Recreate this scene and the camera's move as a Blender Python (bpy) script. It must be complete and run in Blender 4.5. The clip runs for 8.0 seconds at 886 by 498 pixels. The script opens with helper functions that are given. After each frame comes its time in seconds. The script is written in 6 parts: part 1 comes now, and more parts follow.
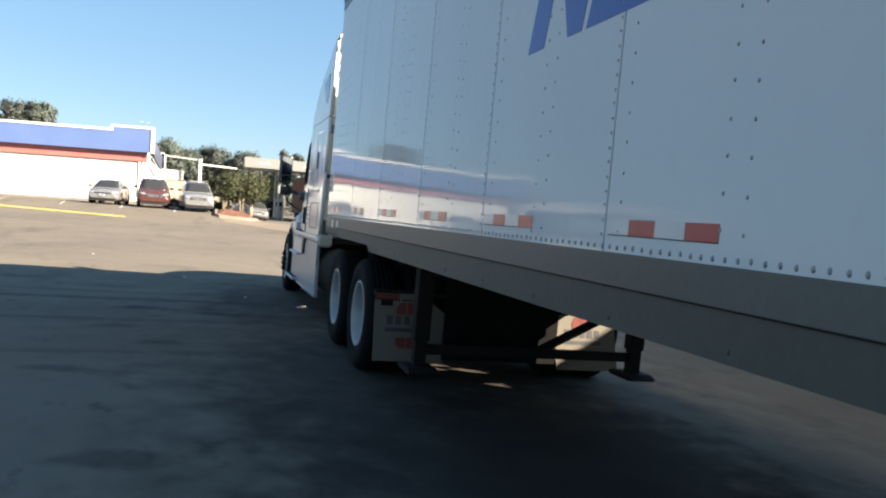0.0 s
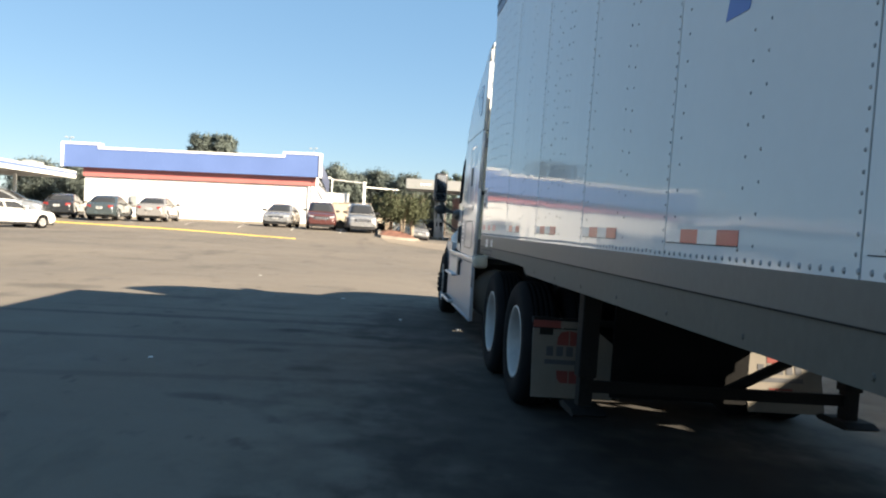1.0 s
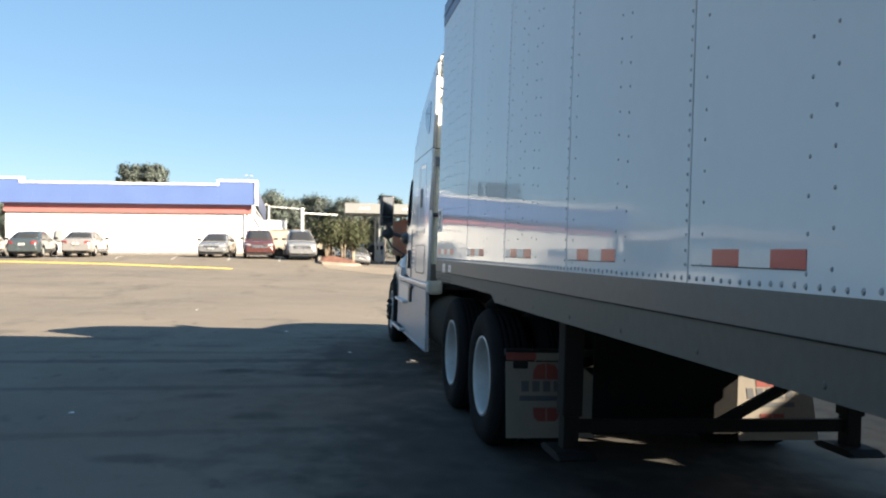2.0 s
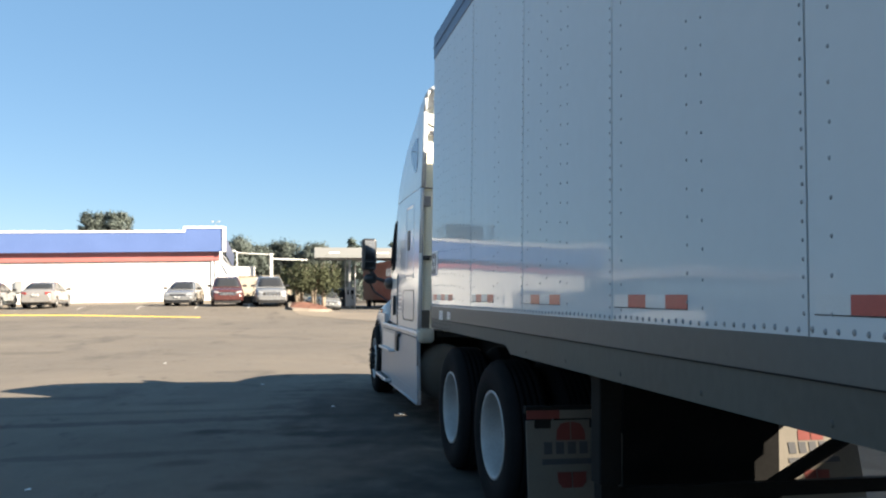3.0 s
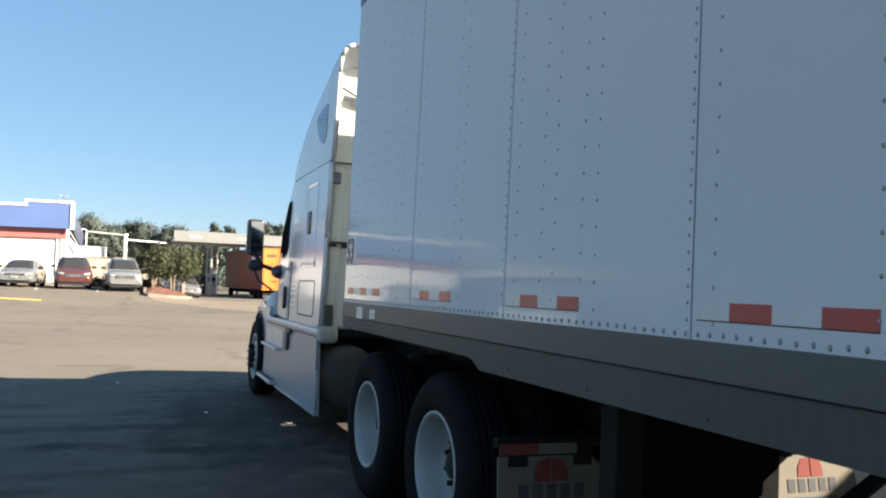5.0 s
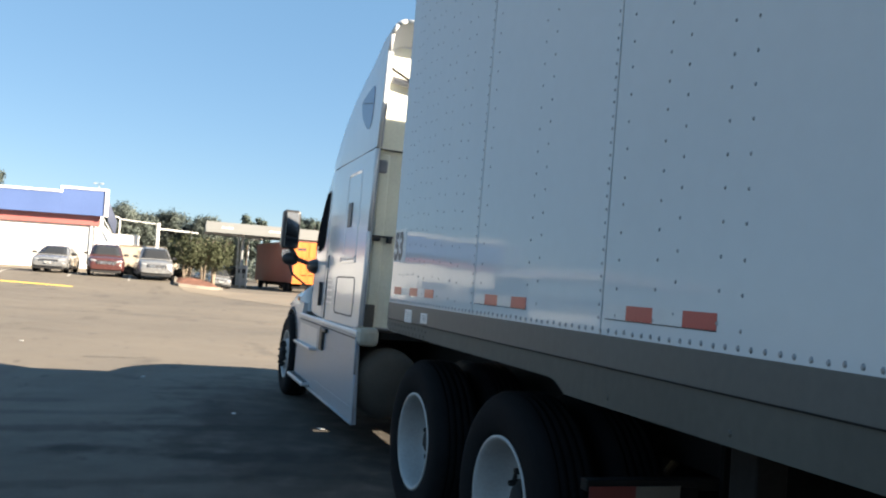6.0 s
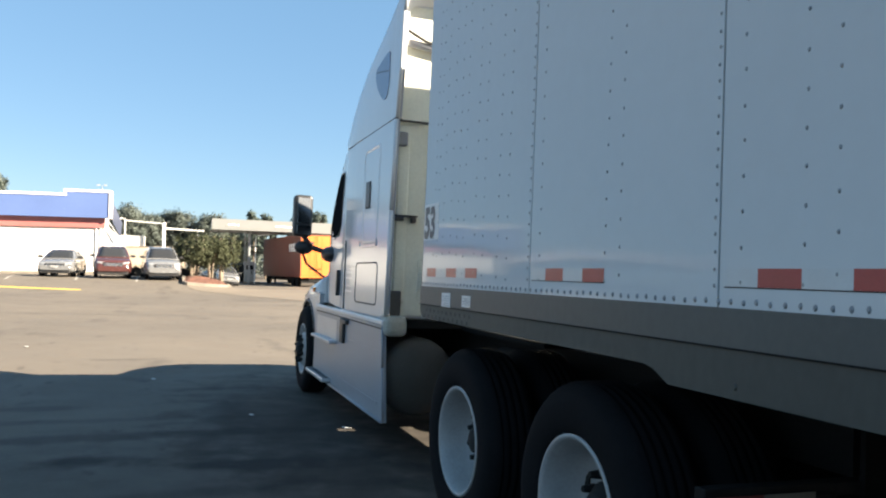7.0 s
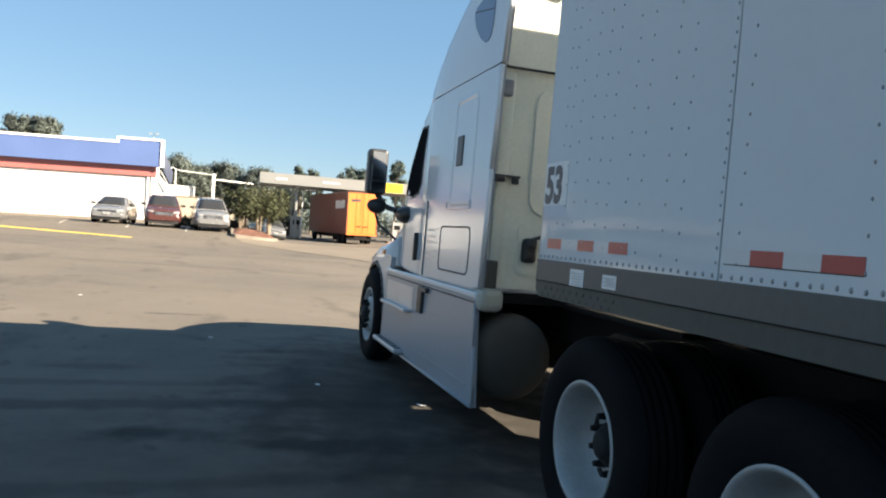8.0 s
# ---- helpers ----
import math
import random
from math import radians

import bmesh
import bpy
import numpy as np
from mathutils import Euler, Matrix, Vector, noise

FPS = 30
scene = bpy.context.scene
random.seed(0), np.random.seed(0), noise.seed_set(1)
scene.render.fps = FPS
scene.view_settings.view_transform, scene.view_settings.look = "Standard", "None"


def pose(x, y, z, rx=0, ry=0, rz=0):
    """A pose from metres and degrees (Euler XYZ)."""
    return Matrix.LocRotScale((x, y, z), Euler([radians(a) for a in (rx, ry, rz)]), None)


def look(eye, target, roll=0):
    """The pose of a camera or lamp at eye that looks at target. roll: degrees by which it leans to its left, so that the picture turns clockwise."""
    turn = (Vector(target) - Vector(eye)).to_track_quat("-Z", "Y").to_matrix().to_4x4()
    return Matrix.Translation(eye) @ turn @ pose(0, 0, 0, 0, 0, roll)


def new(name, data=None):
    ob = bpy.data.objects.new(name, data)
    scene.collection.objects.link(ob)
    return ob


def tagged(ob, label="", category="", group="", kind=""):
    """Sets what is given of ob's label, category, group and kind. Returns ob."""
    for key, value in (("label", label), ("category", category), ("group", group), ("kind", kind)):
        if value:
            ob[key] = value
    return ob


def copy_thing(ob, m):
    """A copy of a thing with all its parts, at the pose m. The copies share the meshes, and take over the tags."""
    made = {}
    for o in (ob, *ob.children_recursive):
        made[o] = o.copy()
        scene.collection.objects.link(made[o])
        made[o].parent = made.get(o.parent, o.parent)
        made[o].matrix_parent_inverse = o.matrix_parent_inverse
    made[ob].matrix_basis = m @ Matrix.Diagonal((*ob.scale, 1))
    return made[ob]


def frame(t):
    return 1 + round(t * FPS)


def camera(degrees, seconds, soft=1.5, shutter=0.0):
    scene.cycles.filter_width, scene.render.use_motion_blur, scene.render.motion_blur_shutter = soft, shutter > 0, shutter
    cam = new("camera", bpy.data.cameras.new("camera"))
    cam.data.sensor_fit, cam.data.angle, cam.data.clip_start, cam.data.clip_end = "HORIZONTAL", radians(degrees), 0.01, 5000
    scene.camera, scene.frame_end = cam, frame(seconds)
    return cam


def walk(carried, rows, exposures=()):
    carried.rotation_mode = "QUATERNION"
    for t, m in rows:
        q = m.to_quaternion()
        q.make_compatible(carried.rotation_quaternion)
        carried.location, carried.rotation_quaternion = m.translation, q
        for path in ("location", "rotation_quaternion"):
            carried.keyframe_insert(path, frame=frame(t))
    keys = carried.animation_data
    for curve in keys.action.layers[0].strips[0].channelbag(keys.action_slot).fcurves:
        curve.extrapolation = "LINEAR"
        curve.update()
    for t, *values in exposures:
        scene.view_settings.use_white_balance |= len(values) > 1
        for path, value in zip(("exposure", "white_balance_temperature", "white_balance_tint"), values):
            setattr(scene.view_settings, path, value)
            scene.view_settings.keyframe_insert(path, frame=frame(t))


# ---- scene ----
cam = camera(59.99, 8.0, 2.1)
PATH = [
    (0, (-8.498, 1.234, 1.433), (-5.633, 0.355, 1.303), 3.48),
    (0.1, (-8.433, 1.211, 1.439), (-5.580, 0.295, 1.295), 3.42),
    (0.2, (-8.367, 1.190, 1.444), (-5.503, 0.303, 1.339), 3.78),
    (0.3, (-8.302, 1.169, 1.447), (-5.414, 0.362, 1.370), 2.80),
    (0.4, (-8.238, 1.149, 1.450), (-5.318, 0.461, 1.417), 2.84),
    (0.5, (-8.174, 1.130, 1.448), (-5.236, 0.527, 1.476), 1.84),
    (0.6, (-8.111, 1.113, 1.445), (-5.155, 0.603, 1.493), 1.60),
    (0.7, (-8.048, 1.097, 1.439), (-5.079, 0.675, 1.525), 1.73),
    (0.8, (-7.986, 1.087, 1.433), (-5.004, 0.767, 1.470), 2.63),
    (1, (-7.864, 1.081, 1.431), (-4.877, 0.814, 1.340), 2.41),
    (1.1, (-7.803, 1.087, 1.435), (-4.829, 0.709, 1.347), 4.39),
    (1.2, (-7.743, 1.100, 1.444), (-4.791, 0.570, 1.381), 3.57),
    (1.3, (-7.684, 1.114, 1.454), (-4.737, 0.555, 1.378), 3.30),
    (1.4, (-7.625, 1.128, 1.462), (-4.714, 0.402, 1.430), 2.73),
    (1.5, (-7.566, 1.138, 1.467), (-4.650, 0.435, 1.409), 0.85),
    (1.6, (-7.508, 1.144, 1.469), (-4.614, 0.355, 1.441), 1.63),
    (1.7, (-7.451, 1.148, 1.466), (-4.542, 0.412, 1.425), 1.00),
    (1.8, (-7.394, 1.149, 1.462), (-4.472, 0.469, 1.436), 0.94),
    (1.9, (-7.338, 1.149, 1.456), (-4.392, 0.581, 1.426), 0.06),
    (2, (-7.282, 1.152, 1.452), (-4.323, 0.655, 1.453), 0.22),
    (2.1, (-7.227, 1.158, 1.448), (-4.275, 0.633, 1.562), 0.60),
    (2.2, (-7.172, 1.168, 1.447), (-4.220, 0.659, 1.604), 0.13),
    (3.3, (-6.547, 1.344, 1.491), (-3.627, 0.670, 1.635), -1.01),
    (3.4, (-6.484, 1.354, 1.492), (-3.568, 0.661, 1.625), -1.00),
    (3.5, (-6.419, 1.360, 1.492), (-3.503, 0.665, 1.618), -1.55),
    (3.6, (-6.353, 1.362, 1.491), (-3.423, 0.736, 1.645), -1.30),
    (3.7, (-6.285, 1.362, 1.488), (-3.345, 0.805, 1.699), -0.99),
    (3.8, (-6.218, 1.361, 1.482), (-3.293, 0.762, 1.773), -1.49),
    (3.9, (-6.152, 1.359, 1.476), (-3.230, 0.748, 1.764), -2.41),
    (4, (-6.089, 1.360, 1.470), (-3.173, 0.702, 1.726), -2.36),
    (4.1, (-6.029, 1.364, 1.464), (-3.104, 0.727, 1.663), -0.57),
    (4.2, (-5.971, 1.369, 1.458), (-3.041, 0.741, 1.595), 1.27),
    (4.3, (-5.916, 1.377, 1.452), (-3.002, 0.670, 1.533), 2.08),
    (4.4, (-5.863, 1.387, 1.449), (-2.951, 0.670, 1.516), 2.74),
    (4.5, (-5.810, 1.399, 1.449), (-2.916, 0.617, 1.551), 2.36),
    (4.6, (-5.758, 1.413, 1.452), (-2.903, 0.505, 1.622), 2.94),
    (4.7, (-5.705, 1.427, 1.459), (-2.883, 0.427, 1.645), 2.35),
    (4.8, (-5.652, 1.441, 1.466), (-2.860, 0.369, 1.708), 2.92),
    (4.9, (-5.597, 1.452, 1.476), (-2.799, 0.389, 1.666), 2.28),
    (5, (-5.541, 1.463, 1.485), (-2.761, 0.344, 1.628), 1.33),
    (5.1, (-5.483, 1.469, 1.493), (-2.691, 0.379, 1.626), 1.78),
    (5.2, (-5.423, 1.473, 1.499), (-2.606, 0.451, 1.659), 2.07),
    (6.3, (-4.722, 1.410, 1.497), (-1.905, 0.382, 1.589), 4.33),
    (6.4, (-4.663, 1.405, 1.489), (-1.845, 0.379, 1.531), 4.90),
    (6.5, (-4.606, 1.402, 1.480), (-1.793, 0.361, 1.483), 3.91),
    (6.6, (-4.551, 1.402, 1.470), (-1.724, 0.398, 1.512), 5.00),
    (6.7, (-4.495, 1.402, 1.459), (-1.657, 0.432, 1.495), 4.50),
    (6.8, (-4.437, 1.404, 1.450), (-1.606, 0.415, 1.512), 4.29),
    (6.9, (-4.374, 1.405, 1.441), (-1.546, 0.410, 1.542), 3.99),
    (7, (-4.304, 1.408, 1.438), (-1.475, 0.413, 1.525), 0.70),
    (7.1, (-4.225, 1.409, 1.438), (-1.404, 0.386, 1.491), 0.57),
    (7.2, (-4.139, 1.409, 1.442), (-1.274, 0.521, 1.413), 1.01),
    (7.3, (-4.050, 1.413, 1.448), (-1.165, 0.589, 1.432), 2.15),
    (7.4, (-3.961, 1.421, 1.455), (-1.058, 0.666, 1.463), 2.29),
    (7.5, (-3.876, 1.435, 1.460), (-0.961, 0.729, 1.513), 2.25),
    (7.6, (-3.797, 1.456, 1.462), (-0.888, 0.732, 1.590), 4.34),
    (7.7, (-3.723, 1.483, 1.463), (-0.816, 0.747, 1.548), 4.09),
    (7.8, (-3.654, 1.514, 1.462), (-0.768, 0.697, 1.558), 4.33),
    (7.9, (-3.587, 1.547, 1.460), (-0.696, 0.748, 1.475), 4.06),
    (8, (-3.522, 1.583, 1.458), (-0.645, 0.736, 1.391), 3.27),
]
walk(cam, [(t, look(eye, target, roll)) for t, eye, target, roll in PATH],
     exposures=[
    (0.0, 2.27, 6720, 10), (0.5, 2.41, 6720, 10), (1.0, 2.17, 6720, 10), (1.5, 2.14, 6720, 10), (2.0, 2.27, 6670, 10), (3.3, 2.09, 6470, 10),
    (4.0, 2.04, 6420, 10), (4.5, 2.09, 6570, 10), (5.0, 2.18, 6570, 10), (6.5, 2.23, 6670, 10), (7.0, 2.28, 6720, 10), (7.5, 2.31, 6770, 10), (8.0, 2.10, 6720, 10)])

# ==== world ====
TILT = 1.8          # the yard falls sideways under the lorry
SUN_EL, SUN_AZ = radians(26.4), radians(-127.79)
world = bpy.data.worlds.new("world")
scene.world = world
world.use_nodes = True
sky = world.node_tree.nodes.new("ShaderNodeTexSky")
sky.sky_type = "NISHITA"
sky.sun_disc = False
sky.sun_elevation = SUN_EL
sky.sun_rotation = math.pi / 2 - SUN_AZ
sky.air_density, sky.dust_density, sky.ozone_density = 1.0, 0.1, 1.6
bg = world.node_tree.nodes["Background"]
haze = world.node_tree.nodes.new("ShaderNodeMix")       # a thin even summer haze over the whole sky
haze.data_type = "RGBA"
haze.inputs[0].default_value = 0.48
haze.inputs[7].default_value = (1.8, 4.05, 6.8, 1)
world.node_tree.links.new(sky.outputs[0], haze.inputs[6])
world.node_tree.links.new(haze.outputs[2], bg.inputs[0])
bg.inputs[1].default_value = 0.032
to_sun = Vector((math.cos(SUN_EL) * math.cos(SUN_AZ), math.cos(SUN_EL) * math.sin(SUN_AZ), math.sin(SUN_EL)))
sun_data = bpy.data.lights.new("sun", "SUN")
sun_data.energy, sun_data.angle, sun_data.color = 5.0, radians(0.5), (1.0, 0.86, 0.68)
sun = new("sun", sun_data)
sun.matrix_world = look(to_sun * 60, (0, 0, 0))


# ==== materials ====
def surface(name, color, rough=0.5, metal=0.0, spread=0.12, scale=2.0, fine=60.0, bump=0.0, depth=0.002, coat=0.0,
            rough_spread=0.06, per_object=0.0, stretch=(1, 1, 1), spec=0.5):
    """A painted, cast or mineral surface with variation at a coarse and a fine scale, in metres."""
    m = bpy.data.materials.new(name)
    m.use_nodes = True
    nt = m.node_tree
    bsdf = nt.nodes["Principled BSDF"]
    tc = nt.nodes.new("ShaderNodeTexCoord")
    mp = nt.nodes.new("ShaderNodeMapping")
    mp.inputs["Scale"].default_value = stretch
    nt.links.new(tc.outputs["Object"], mp.inputs["Vector"])
    n1, n2 = nt.nodes.new("ShaderNodeTexNoise"), nt.nodes.new("ShaderNodeTexNoise")
    n1.inputs["Scale"].default_value, n1.inputs["Detail"].default_value = scale, 5.0
    n2.inputs["Scale"].default_value, n2.inputs["Detail"].default_value = fine, 3.0
    for n in (n1, n2):
        nt.links.new(mp.outputs[0], n.inputs["Vector"])
    mixv = nt.nodes.new("ShaderNodeMix")
    mixv.inputs[0].default_value = 0.4
    nt.links.new(n1.outputs["Fac"], mixv.inputs[2])
    nt.links.new(n2.outputs["Fac"], mixv.inputs[3])
    fac = mixv.outputs[0]
    if per_object:
        oi = nt.nodes.new("ShaderNodeObjectInfo")
        ad = nt.nodes.new("ShaderNodeMix")
        ad.inputs[0].default_value = per_object
        nt.links.new(fac, ad.inputs[2])
        nt.links.new(oi.outputs["Random"], ad.inputs[3])
        fac = ad.outputs[0]
    rng = nt.nodes.new("ShaderNodeMapRange")
    rng.inputs[1].default_value, rng.inputs[2].default_value = 0.3, 0.7
    nt.links.new(fac, rng.inputs[0])
    col = nt.nodes.new("ShaderNodeMix")
    col.data_type = "RGBA"
    col.inputs[6].default_value = (*[c * (1 - spread) for c in color], 1)
    col.inputs[7].default_value = (*[min(1.0, c * (1 + spread)) for c in color], 1)
    nt.links.new(rng.outputs[0], col.inputs[0])
    nt.links.new(col.outputs[2], bsdf.inputs["Base Color"])
    rr = nt.nodes.new("ShaderNodeMapRange")
    rr.inputs[3].default_value, rr.inputs[4].default_value = max(0.02, rough - rough_spread), min(1.0, rough + rough_spread)
    nt.links.new(n1.outputs["Fac"], rr.inputs[0])
    nt.links.new(rr.outputs[0], bsdf.inputs["Roughness"])
    bsdf.inputs["Metallic"].default_value = metal
    bsdf.inputs["Coat Weight"].default_value = coat
    bsdf.inputs["Coat Roughness"].default_value = 0.04
    bsdf.inputs["Specular IOR Level"].default_value = spec
    if bump:
        b = nt.nodes.new("ShaderNodeBump")
        b.inputs["Strength"].default_value, b.inputs["Distance"].default_value = bump, depth
        nt.links.new(n2.outputs["Fac"], b.inputs["Height"])
        nt.links.new(b.outputs[0], bsdf.inputs["Normal"])
    return m


def glass_dark(name, color, rough=0.03, spec=0.3):
    m = surface(name, color, rough, 0, 0.1, 1.5, 20, rough_spread=0.01)
    m.node_tree.nodes["Principled BSDF"].inputs["Specular IOR Level"].default_value = spec
    return m


OIL_DRIPS = [(5.05, 6.2, 0.45, 0.75, 20, 0.4), (3.4, 6.6, 0.25, 0.7, 10, 0.25), (1.7, 1.95, 0.2, 0.36, 4, 0.85), (1.45, 0.85, 0.18, 0.55, -6, 0.85), (0.2, 2.1, 0.14, 0.3, 10, 0.5),
             (-0.7, 1.6, 0.14, 0.25, 0, 0.5), (3.9, 2.6, 0.16, 0.5, 5, 0.35), (-2, 2.3, 0.15, 0.3, 0, 0.5), (5.1, 1.1, 0.15, 0.4, 8, 0.35), (12.2, 6.9, 0.4, 0.9, 0, 0.25),
             (4.6, 4, 0.18, 0.6, 0, 0.3), (1.1, 0.2, 0.6, 0.7, 0, 0.5), (-4.2, 1.6, 0.16, 0.4, 3, 0.5), (-5.6, 2, 0.14, 0.5, 0, 0.45), (-3.1, 0.9, 0.3, 0.35, 0, 0.45)]
# four tyre bands, then wide dark ellipses painted as shade round the lorry
BANDS_AND_SHADE = [(2.43, 2.65, 0.17, 4.2, 6.3, 0.5), (0.55, 3.2, 0.12, 4, 5.2, 0.38), (-1.35, 3, 0.1, 3.6, 6, 0.22), (3.2, 2.5, 0.12, 3, 4, 0.3), (-1, -0.9, 2, 1.1, 0, 0.65),
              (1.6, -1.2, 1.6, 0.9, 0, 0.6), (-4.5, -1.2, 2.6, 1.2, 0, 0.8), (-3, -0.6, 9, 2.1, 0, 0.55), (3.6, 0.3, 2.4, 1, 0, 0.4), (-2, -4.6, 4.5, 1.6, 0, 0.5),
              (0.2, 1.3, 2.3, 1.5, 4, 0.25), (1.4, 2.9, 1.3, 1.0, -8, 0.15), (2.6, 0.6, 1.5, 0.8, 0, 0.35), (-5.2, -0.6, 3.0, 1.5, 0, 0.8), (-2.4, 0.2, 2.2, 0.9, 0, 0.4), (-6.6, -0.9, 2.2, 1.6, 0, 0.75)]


def asphalt_material():
    m = bpy.data.materials.new("worn_asphalt")
    m.use_nodes = True
    nt = m.node_tree
    bsdf = nt.nodes["Principled BSDF"]
    tc = nt.nodes.new("ShaderNodeTexCoord")

    def noise(scale, detail=4.0, stretch=(1, 1, 1), rough=0.55):
        mp = nt.nodes.new("ShaderNodeMapping")
        mp.inputs["Scale"].default_value = stretch
        nt.links.new(tc.outputs["Object"], mp.inputs["Vector"])
        n = nt.nodes.new("ShaderNodeTexNoise")
        n.inputs["Scale"].default_value, n.inputs["Detail"].default_value = scale, detail
        n.inputs["Roughness"].default_value = rough
        nt.links.new(mp.outputs[0], n.inputs["Vector"])
        return n.outputs["Fac"]

    def ranged(value, lo, hi, a=0.0, b=1.0):
        r = nt.nodes.new("ShaderNodeMapRange")
        for i, v in zip((1, 2, 3, 4), (lo, hi, a, b)):
            r.inputs[i].default_value = v
        nt.links.new(value, r.inputs[0])
        return r.outputs[0]

    def blend(fac, a, b, kind="MIX"):
        x = nt.nodes.new("ShaderNodeMix")
        x.data_type, x.blend_type = "RGBA", kind
        for sock, v in ((x.inputs[0], fac), (x.inputs[6], a), (x.inputs[7], b)):
            if isinstance(v, (tuple, float)):
                sock.default_value = v
            else:
                nt.links.new(v, sock)
        return x.outputs[2]

    grain = noise(150, 3)
    stones = nt.nodes.new("ShaderNodeTexVoronoi")
    stones.inputs["Scale"].default_value = 95
    nt.links.new(tc.outputs["Object"], stones.inputs["Vector"])
    base = blend(ranged(grain, 0.3, 0.7), (0.088, 0.08, 0.07, 1), (0.155, 0.139, 0.12, 1))
    base = blend(ranged(stones.outputs["Distance"], 0.1, 0.5, 0.25, 0.0), base, (0.23, 0.208, 0.176, 1))
    base = blend(ranged(noise(0.16, 5), 0.35, 0.68), base, (0.162, 0.143, 0.119, 1))
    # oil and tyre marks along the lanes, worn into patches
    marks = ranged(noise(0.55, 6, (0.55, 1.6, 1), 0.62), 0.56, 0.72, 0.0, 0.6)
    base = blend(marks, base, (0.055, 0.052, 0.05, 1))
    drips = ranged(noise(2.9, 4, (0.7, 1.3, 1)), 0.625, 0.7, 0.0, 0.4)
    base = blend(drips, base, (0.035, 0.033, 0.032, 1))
    # soaked oil spots, tyre bands and painted lorry shade, soft-edged: centre, half sizes, turn, depth
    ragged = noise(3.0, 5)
    for cx, cy, rx, ry, turn, depth in OIL_DRIPS + BANDS_AND_SHADE:
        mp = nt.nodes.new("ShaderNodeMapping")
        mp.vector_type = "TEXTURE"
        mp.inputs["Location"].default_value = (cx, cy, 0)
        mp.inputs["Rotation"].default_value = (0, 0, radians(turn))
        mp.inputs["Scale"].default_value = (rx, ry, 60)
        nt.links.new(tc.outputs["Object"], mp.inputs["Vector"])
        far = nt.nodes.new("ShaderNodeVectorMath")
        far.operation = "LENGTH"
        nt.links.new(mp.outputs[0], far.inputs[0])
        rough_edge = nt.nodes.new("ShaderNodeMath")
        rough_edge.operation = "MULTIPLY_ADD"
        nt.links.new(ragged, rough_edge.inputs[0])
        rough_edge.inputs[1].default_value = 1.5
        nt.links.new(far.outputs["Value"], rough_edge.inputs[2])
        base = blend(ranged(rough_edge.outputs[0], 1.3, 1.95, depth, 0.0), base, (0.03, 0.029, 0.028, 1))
    nt.links.new(base, bsdf.inputs["Base Color"])
    nt.links.new(ranged(noise(1.2, 4), 0.3, 0.7, 0.72, 0.95), bsdf.inputs["Roughness"])
    bsdf.inputs["Specular IOR Level"].default_value = 0.12
    b = nt.nodes.new("ShaderNodeBump")
    b.inputs["Strength"].default_value, b.inputs["Distance"].default_value = 0.5, 0.004
    nt.links.new(grain, b.inputs["Height"])
    nt.links.new(b.outputs[0], bsdf.inputs["Normal"])
    return m


def skin_material():
    """White enamelled trailer sheet: glossy, gently oil-canned, with road film."""
    m = surface("white_enamel_sheet", (0.565, 0.58, 0.585), 0.055, 0, 0.04, 0.8, 14, coat=0.0, rough_spread=0.02, per_object=0.25, spec=0.11)
    nt = m.node_tree
    tc = nt.nodes.new("ShaderNodeTexCoord")
    wave = nt.nodes.new("ShaderNodeTexNoise")
    wave.inputs["Scale"].default_value, wave.inputs["Detail"].default_value = 2.6, 3.0
    drawn = nt.nodes.new("ShaderNodeMapping")           # the sheet ripples in upright folds
    drawn.inputs["Scale"].default_value = (1.7, 1.0, 0.55)
    nt.links.new(tc.outputs["Object"], drawn.inputs["Vector"])
    nt.links.new(drawn.outputs[0], wave.inputs["Vector"])
    b = nt.nodes.new("ShaderNodeBump")
    b.inputs["Strength"].default_value, b.inputs["Distance"].default_value = 0.34, 0.008
    nt.links.new(wave.outputs["Fac"], b.inputs["Height"])
    nt.links.new(b.outputs[0], nt.nodes["Principled BSDF"].inputs["Normal"])
    nt.nodes["Principled BSDF"].inputs["IOR"].default_value = 1.48
    return m


def leaf_material(name, color):
    m = surface(name, color, 0.8, 0, 0.25, 0.5, 6, per_object=0.15, spec=0.05)
    nt = m.node_tree
    bsdf = nt.nodes["Principled BSDF"]
    thin = nt.nodes.new("ShaderNodeBsdfTranslucent")
    nt.links.new(bsdf.inputs["Base Color"].links[0].from_socket, thin.inputs["Color"])
    both = nt.nodes.new("ShaderNodeMixShader")
    both.inputs[0].default_value = 0.5
    nt.links.new(bsdf.outputs[0], both.inputs[1])
    nt.links.new(thin.outputs[0], both.inputs[2])
    nt.links.new(both.outputs[0], nt.nodes["Material Output"].inputs["Surface"])
    return m


ASPHALT = asphalt_material()
SKIN = skin_material()
RAIL_GREY = surface("weathered_grey_rail", (0.068, 0.071, 0.067), 0.5, 0.0, 0.16, 1.3, 40, bump=0.15, stretch=(0.8, 1, 0.6))
RAIL_DARK = surface("dirty_lower_rail", (0.052, 0.054, 0.046), 0.6, 0.0, 0.22, 1.6, 30, bump=0.15, stretch=(1.0, 1, 0.6))
TOP_RAIL = surface("dark_blue_top_rail", (0.07, 0.1, 0.17), 0.4, 0.0, 0.4, 4, 30)
RIVET = surface("rivet_steel", (0.29, 0.295, 0.3), 0.5, 0.3, 0.2, 5, 50)
GAP = surface("dark_joint", (0.03, 0.03, 0.032), 0.8)
TAPE_RED = surface("red_reflective_tape", (0.36, 0.032, 0.028), 0.32, 0, 0.14, 9, 160)
